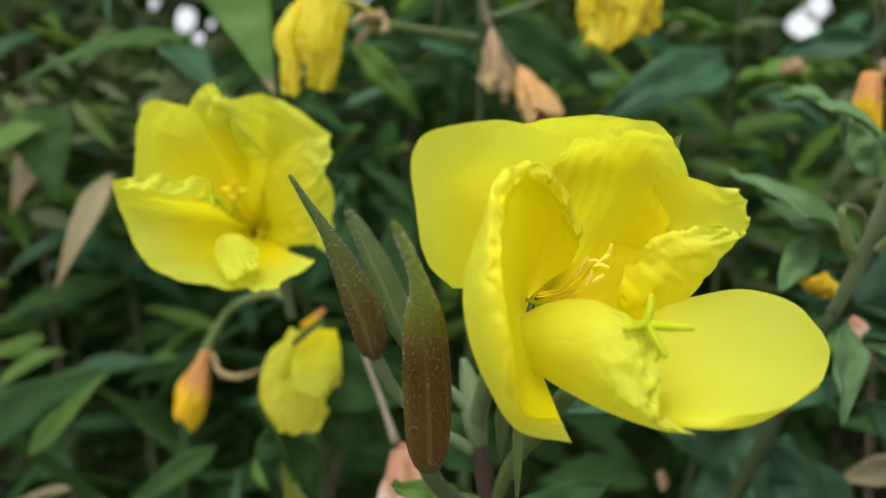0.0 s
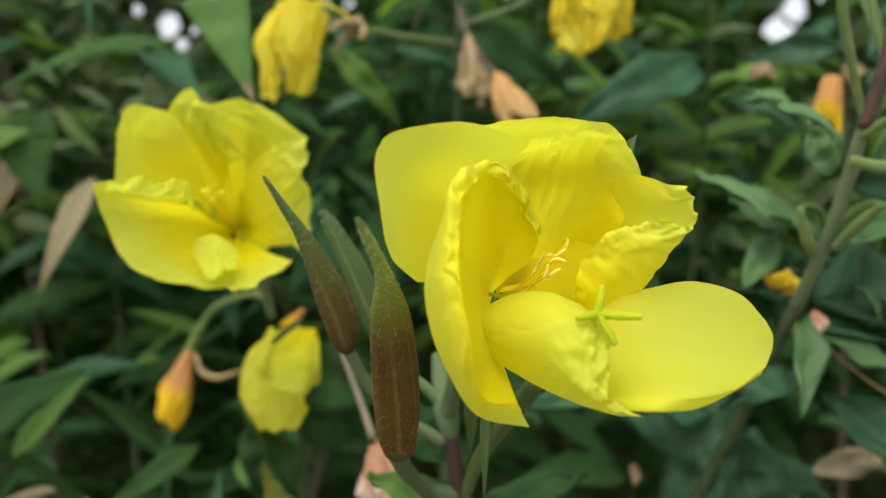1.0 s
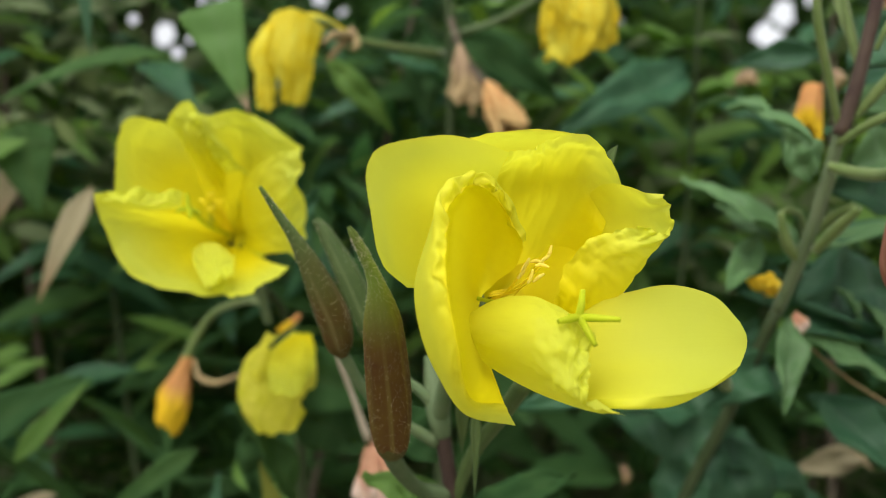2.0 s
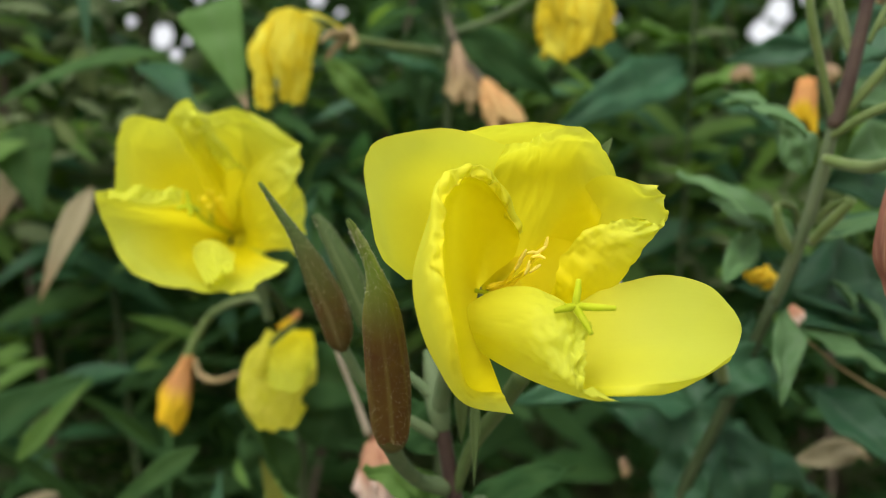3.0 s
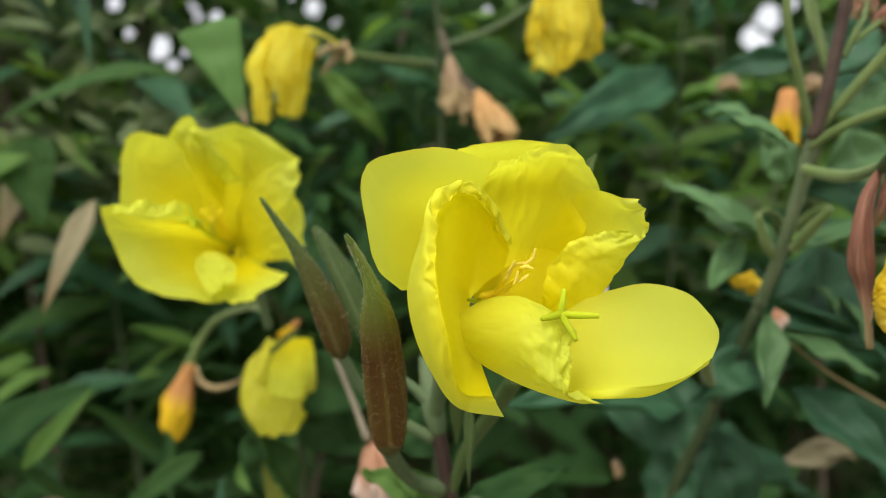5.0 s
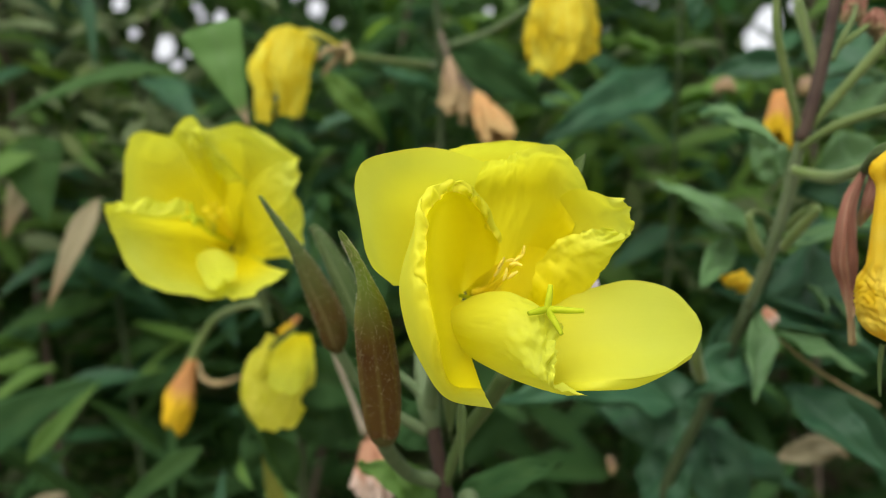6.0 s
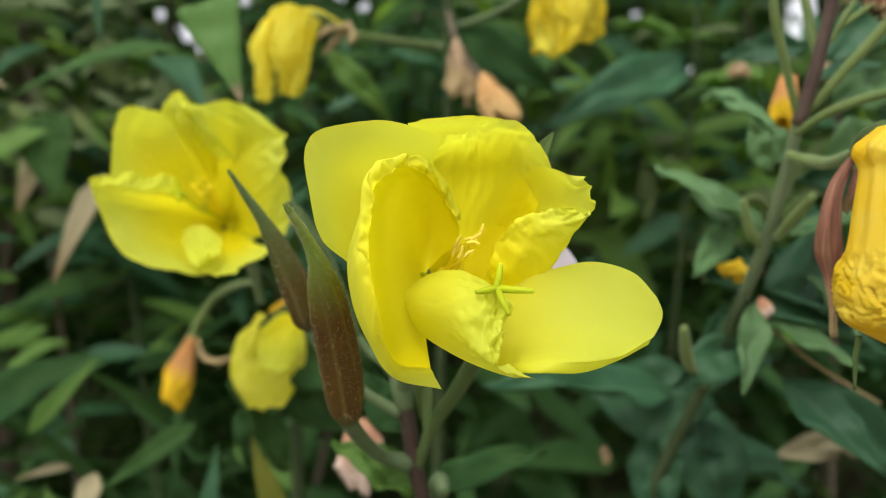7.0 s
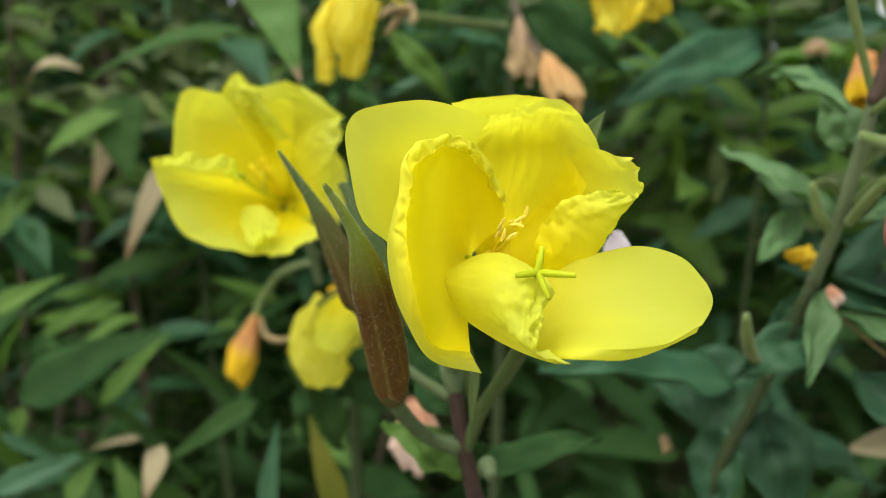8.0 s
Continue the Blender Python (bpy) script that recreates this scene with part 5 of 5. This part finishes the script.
leaf(second, (-0.0627, 0.4066, 0.8752), (-0.0870, 0.3860, 0.9273), 0.022, UP, LEAF_DARK, 0.03, 12.4)

# ---- bamboo-like shrub with long green and dry straw leaves ----
bamboo = plant("bamboo", (-0.25, 0.60, 0.0), "bamboo-like shrub with long green and dry straw leaves", "shrub")
part("stem", Sheet().tube([(-0.25, 0.60, 0.0), (-0.2, 0.62, 0.6), (-0.2544, 0.6654, 1.0286), (-0.1951, 0.5833, 1.1523), (-0.1426, 0.5120, 1.2287)], [0.004, 0.003, 0.002, 0.0018, 0.0015], 8), STEM_DARKENED, bamboo)
part("stem", Sheet().tube([(-0.25, 0.60, 0.0), (-0.32, 0.65, 0.5), (-0.3179, 0.7179, 0.8769), (-0.3509, 0.7052, 1.0827), (-0.2988, 0.6622, 1.2702)], [0.005, 0.004, 0.003, 0.0025, 0.002], 8), STEM_DARKENED, bamboo)
part("stem", Sheet().tube([(-0.3819, 0.7000, 0.7319), (-0.3791, 0.7000, 0.9735), (-0.3695, 0.7000, 1.1330), (-0.3733, 0.7200, 1.3262)], [0.0085, 0.0080, 0.0075, 0.0060], 10), TWIG, bamboo, "thick brown woody stem")
reed((-0.0978, 0.3832, 1.1241), (-0.0766, 0.3739, 1.0691), 0.032, FRONT, LEAF_TIPPED, 0.03, 0.0, 0.10, 1.08)
reed((-0.1554, 0.5134, 1.1323), (-0.2535, 0.4844, 1.0961), 0.031, UP, LEAF_DARK, 0.06, 1.7)
reed((-0.1917, 0.4630, 1.1705), (-0.1880, 0.4637, 1.1206), 0.008, FRONT, LEAF, 0.03, 3.4)
reed((-0.1953, 0.5835, 1.1437), (-0.1390, 0.5139, 1.0904), 0.030, UP, LEAF, 0.05, 5.1)
reed((-0.2756, 0.5645, 1.0990), (-0.2566, 0.5454, 1.0315), 0.044, FRONT, LEAF_DARK, 0.05, 6.8)
reed((-0.1994, 0.4949, 1.0460), (-0.2345, 0.4961, 0.9736), 0.0165, FRONT, LEAF_DEAD, 0.05, 8.5)
reed((-0.2723, 0.5747, 1.0880), (-0.2974, 0.5657, 1.0229), 0.0235, FRONT, LEAF_DEAD, 0.06, 10.2)
reed((-0.2703, 0.5077, 1.1050), (-0.3099, 0.5028, 1.0851), 0.017, UP, LEAF_DEAD, 0.35, 11.9)
reed((-0.1674, 0.5851, 1.0153), (-0.2153, 0.5658, 0.9907), 0.018, UP, LEAF_BRIGHT, 0.05, 13.6)
reed((-0.2657, 0.4274, 0.8919), (-0.1864, 0.4464, 0.9349), 0.034, FRONT, LEAF_SHADE, 0.04, 15.3)
reed((-0.1199, 0.4366, 0.8954), (-0.1728, 0.4274, 0.8588), 0.014, FRONT, LEAF_DARK, 0.04, 17.0)
reed((-0.2739, 0.5668, 0.9379), (-0.3155, 0.5673, 0.9220), 0.014, UP, LEAF_BRIGHT, 0.02, 18.7)
reed((-0.2386, 0.5279, 0.8461), (-0.2764, 0.5252, 0.8372), 0.008, UP, LEAF_DEAD, 0.04, 20.4)
reed((-0.1860, 0.4514, 0.8626), (-0.1930, 0.4407, 0.8297), 0.015, FRONT, LEAF_DEAD, 0.04, 22.1)
reed((-0.3256, 0.4785, 0.9371), (-0.2638, 0.4760, 0.9656), 0.015, FRONT, LEAF_BRIGHT, 0.03, 23.8)
reed((-0.2924, 0.4922, 0.9232), (-0.2400, 0.4885, 0.9513), 0.0115, FRONT, LEAF_BRIGHT, 0.03, 25.5)
reed((-0.2107, 0.5216, 0.9198), (-0.2936, 0.4914, 0.8862), 0.028, UP, LEAF_SHADE, 0.04, 27.2)
reed((-0.2739, 0.4928, 0.8285), (-0.3179, 0.4674, 0.8192), 0.018, UP, LEAF, 0.03, 28.9)
reed((-0.3298, 0.5272, 0.8661), (-0.3337, 0.5263, 0.8372), 0.014, FRONT, LEAF_BRIGHT, 0.03, 30.6)
reed((-0.1948, 0.5658, 0.9821), (-0.1737, 0.5652, 1.0107), 0.026, UP, LEAF_SHADE, 0.04, 32.3)
reed((-0.2363, 0.4677, 0.8820), (-0.1970, 0.4830, 0.9285), 0.013, FRONT, LEAF_BRIGHT, 0.03, 34.0)
reed((-0.3010, 0.4494, 0.8274), (-0.2450, 0.4763, 0.8501), 0.017, FRONT, LEAF, 0.03, 35.7)
reed((-0.3072, 0.4693, 0.8609), (-0.2653, 0.4838, 0.8360), 0.009, FRONT, LEAF, 0.03, 37.4)
reed((-0.2512, 0.4550, 0.8224), (-0.2368, 0.4671, 0.8477), 0.014, FRONT, LEAF_BRIGHT, 0.03, 39.1)
reed((-0.2071, 0.4600, 0.8209), (-0.2266, 0.4683, 0.8492), 0.014, FRONT, LEAF_BRIGHT, 0.03, 40.8)
reed((-0.0562, 0.3871, 0.8440), (-0.0782, 0.3955, 0.8980), 0.015, FRONT, LEAF_YELLOW, 0.06, 42.5)
reed((-0.1136, 0.4306, 0.8264), (-0.1100, 0.4419, 0.8820), 0.012, FRONT, LEAF, 0.03, 44.2)
reed((-0.0341, 0.5653, 0.9548), (-0.0260, 0.5839, 1.0515), 0.03, FRONT, LEAF_SHADE, 0.04, 45.9)
reed((-0.1139, 0.5168, 0.8762), (-0.0677, 0.4670, 0.8451), 0.03, FRONT, LEAF_BRIGHT, 0.04, 47.6)
fallen = blade((0.2118, 0.4401, 0.8761), (0.2651, 0.4548, 0.8817), 0.016, (0.1, -0.9, 0.4), 0.08, 0.30, 0.18, seed=4.4, peak=0.42, taper=1.6)
blade((0.2325, 0.4349, 0.8818), (0.2600, 0.4449, 0.8741), 0.007, UP, 0.10, 0.3, 0.2, seed=5.4, sheet=fallen)
tagged(part("fallen_leaf", fallen, LEAF_DEAD, None, thick=0.0004, base=(0.2315, 0.4400, 0.8807)), "curled dry straw-coloured dead leaf caught on foliage", "leaf")

# ---- dense foliage behind; gaps cut along the camera's sight lines show the sky ----
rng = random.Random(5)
# mean camera eye; the gaps are placed from pixel positions in its view
MEAN_EYE = Vector((0.012, -0.03, 0.997))
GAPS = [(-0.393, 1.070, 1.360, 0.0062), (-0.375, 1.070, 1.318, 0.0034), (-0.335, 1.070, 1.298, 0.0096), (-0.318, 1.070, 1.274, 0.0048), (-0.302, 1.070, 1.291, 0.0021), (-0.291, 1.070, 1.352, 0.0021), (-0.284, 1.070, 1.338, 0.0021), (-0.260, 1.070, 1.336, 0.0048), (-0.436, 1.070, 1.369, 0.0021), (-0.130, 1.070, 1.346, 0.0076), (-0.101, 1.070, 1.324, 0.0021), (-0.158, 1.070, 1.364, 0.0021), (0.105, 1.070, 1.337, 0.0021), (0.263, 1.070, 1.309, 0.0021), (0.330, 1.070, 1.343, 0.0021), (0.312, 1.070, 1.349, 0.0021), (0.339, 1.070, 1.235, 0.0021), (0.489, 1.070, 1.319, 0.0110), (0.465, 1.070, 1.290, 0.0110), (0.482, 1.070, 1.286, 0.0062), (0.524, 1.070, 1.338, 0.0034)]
GAPS = [((x - MEAN_EYE.x) / (y - MEAN_EYE.y), (z - MEAN_EYE.z) / (y - MEAN_EYE.y), r) for x, y, z, r in GAPS]


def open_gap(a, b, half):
    """Whether a leaf or twig from a to b, half as wide as given on each side, would close one of the gaps in the
    camera's view.
    """
    p, q = a - MEAN_EYE, b - MEAN_EYE
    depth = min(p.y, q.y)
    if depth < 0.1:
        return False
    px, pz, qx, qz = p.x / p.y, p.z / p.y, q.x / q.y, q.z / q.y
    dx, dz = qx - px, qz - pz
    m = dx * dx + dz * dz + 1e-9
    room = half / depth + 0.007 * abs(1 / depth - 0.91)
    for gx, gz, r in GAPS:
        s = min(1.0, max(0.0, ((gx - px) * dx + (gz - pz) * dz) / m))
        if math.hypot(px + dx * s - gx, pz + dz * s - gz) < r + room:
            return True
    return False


def foliage(name, count, box, size, material, label, seed, slim=(0.16, 0.34), drop=(-0.9, 0.45), owner=None):
    """Scattered leaves: one sheet of many, or single leaves of the plant that owns them."""
    rng = random.Random(seed)
    s = Sheet()
    made = 0
    while made < count:
        a = Vector([rng.uniform(*r) for r in box])
        if a.z > 1.12 + 0.06 * noise.noise(a * 3) + 0.36 * a.y:
            continue
        L = rng.uniform(*size)
        ang = rng.uniform(0, 6.283)
        d = Vector((math.cos(ang), math.sin(ang) * 0.7, rng.uniform(*drop))).normalized() * L
        w = L * rng.uniform(*slim)
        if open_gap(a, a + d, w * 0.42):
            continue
        up = Vector((rng.uniform(-.6, .6), -0.6, 0.7))
        sag = rng.uniform(0.0, 0.12)
        if owner:
            part(name, blade(a, a + d, w, up, sag, 0.15, 0.15, nu=8, nv=4, seed=made), material, owner)
        else:
            blade(a, a + d, w, up, sag, 0.15, 0, nu=4, nv=2, sheet=s)
        made += 1
    if owner:
        return None
    return tagged(part(name, s, material), label, "foliage", kind="stuff")


# low leaves get the shaded green, so the gloom there is partly painted
foliage("shrub_foliage", 2200, ((-0.75, 0.8), (0.62, 0.98), (0.3, 0.98)), (0.05, 0.12), LEAF_SHADE, "dense green foliage low in the shrub, darkened for shade", 1)
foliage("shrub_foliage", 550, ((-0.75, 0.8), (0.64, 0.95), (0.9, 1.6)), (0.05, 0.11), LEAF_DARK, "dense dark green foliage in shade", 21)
# dark leaves added to darken one stretch of the camera's view
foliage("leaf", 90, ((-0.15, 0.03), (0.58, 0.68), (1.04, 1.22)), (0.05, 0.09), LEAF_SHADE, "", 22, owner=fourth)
# deep layers take a lighter olive, painting haze over the dark gaps
foliage("shrub_foliage", 4500, ((-1.3, 1.4), (0.9, 1.5), (0.0, 2.0)), (0.06, 0.15), LEAF_OLIVE, "dense dull green foliage in shade", 2)
foliage("shrub_foliage", 6000, ((-2.4, 2.5), (1.5, 2.5), (0.0, 2.8)), (0.18, 0.42), LEAF_OLIVE, "dull green foliage deep in the shrub", 6)
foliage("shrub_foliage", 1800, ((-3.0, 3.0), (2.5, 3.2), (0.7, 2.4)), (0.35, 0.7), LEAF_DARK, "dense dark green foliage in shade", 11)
foliage("shrub_foliage", 600, ((-0.7, 0.75), (0.6, 0.9), (0.85, 1.5)), (0.05, 0.11), LEAF, "mid-green leaves in the shrub", 3)
foliage("shrub_foliage", 260, ((-0.7, 0.75), (0.55, 0.8), (0.9, 1.4)), (0.03, 0.08), LEAF_BRIGHT, "light green leaves in the shrub", 4)
foliage("shrub_foliage", 2600, ((-0.8, 0.8), (1.0, 1.45), (1.15, 1.65)), (0.03, 0.07), LEAF, "small green leaves high in the shrub", 7)
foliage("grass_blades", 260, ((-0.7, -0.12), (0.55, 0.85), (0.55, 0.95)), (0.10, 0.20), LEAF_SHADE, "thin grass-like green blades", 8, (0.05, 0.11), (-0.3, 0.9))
# extra light leaves brighten the top by colour, where more light comes in
foliage("shrub_foliage", 520, ((0.12, 0.7), (0.58, 0.9), (1.0, 1.5)), (0.05, 0.10), LEAF_BRIGHT, "light green leaves high in the shrub", 13)
foliage("shrub_foliage", 420, ((-0.75, -0.12), (0.66, 0.95), (1.0, 1.5)), (0.05, 0.10), LEAF_BRIGHT, "light green leaves high in the shrub", 14)
foliage("shrub_foliage", 700, ((-0.75, -0.1), (0.6, 0.85), (1.02, 1.45)), (0.025, 0.06), LEAF_OLIVE, "dull olive leaves high in the shrub", 15, (0.2, 0.4))
foliage("shrub_foliage", 400, ((0.1, 0.7), (0.6, 0.85), (0.95, 1.45)), (0.025, 0.06), LEAF_OLIVE, "dull olive leaves high in the shrub", 16, (0.2, 0.4))
foliage("shrub_foliage", 700, ((-0.75, 0.75), (0.62, 0.78), (0.98, 1.45)), (0.03, 0.07), LEAF, "mid-green leaves high in the shrub", 17, (0.2, 0.38))
foliage("shrub_foliage", 500, ((-0.75, 0.75), (0.62, 0.78), (0.98, 1.45)), (0.03, 0.07), LEAF_BRIGHT, "light green leaves high in the shrub", 18, (0.2, 0.38))
# paler leaves placed to lift the hazy upper left of the camera's view
foliage("leaf", 220, ((-0.48, -0.10), (0.54, 0.70), (1.08, 1.32)), (0.02, 0.05), LEAF_OLIVE, "", 19, (0.25, 0.45), owner=bamboo)
foliage("leaf", 70, ((-0.48, -0.10), (0.54, 0.70), (1.05, 1.30)), (0.02, 0.05), LEAF_BRIGHT, "", 20, (0.25, 0.45), owner=bamboo)
foliage("dry_leaves", 22, ((-0.8, 0.8), (0.75, 1.0), (0.95, 1.25)), (0.04, 0.09), LEAF_DEAD, "scattered dry straw leaves", 9, (0.15, 0.3))
# small leaves crowd round each gap in the camera's view, so that only specks of sky are left
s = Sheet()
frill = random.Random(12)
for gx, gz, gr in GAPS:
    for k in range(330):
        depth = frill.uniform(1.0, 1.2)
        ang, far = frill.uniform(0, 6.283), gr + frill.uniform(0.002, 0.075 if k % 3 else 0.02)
        a = MEAN_EYE + Vector(((gx + math.cos(ang) * far) * depth, depth, (gz + math.sin(ang) * far) * depth))
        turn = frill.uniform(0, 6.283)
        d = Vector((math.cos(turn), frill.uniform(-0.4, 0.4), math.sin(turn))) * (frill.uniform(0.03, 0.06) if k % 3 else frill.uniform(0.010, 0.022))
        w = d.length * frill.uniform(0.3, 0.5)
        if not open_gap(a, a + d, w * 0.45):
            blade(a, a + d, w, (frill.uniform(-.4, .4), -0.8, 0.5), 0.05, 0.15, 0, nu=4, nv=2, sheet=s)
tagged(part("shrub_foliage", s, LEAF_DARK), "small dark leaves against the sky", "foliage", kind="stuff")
s = Sheet()
for _ in range(120):
    x, y = rng.uniform(-1.2, 1.3), rng.uniform(0.95, 1.8)
    lean = Vector((rng.uniform(-.3, .3), rng.uniform(-.15, .15), 0))
    pts = [Vector((x, y, 0)) + lean * k + Vector((0, 0, 0.45 * k)) for k in range(4)]
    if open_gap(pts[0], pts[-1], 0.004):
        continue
    s.tube(pts, [0.004, 0.0035, 0.003, 0.002], 6, 6)
for _ in range(26):
    x, y = rng.uniform(-0.62, -0.24) if rng.random() < 0.7 else rng.uniform(0.25, 0.6), rng.uniform(0.66, 0.85)
    lean = Vector((rng.uniform(-.12, .12), rng.uniform(-.05, .05), 0))
    pts = [Vector((x, y, 0)) + lean * k + Vector((0, 0, 0.45 * k)) for k in range(4)]
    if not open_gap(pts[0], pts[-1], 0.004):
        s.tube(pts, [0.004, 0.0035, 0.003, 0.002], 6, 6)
tagged(part("shrub_stems", s, TWIG), "brown stems inside the shrub", "stems", kind="stuff")
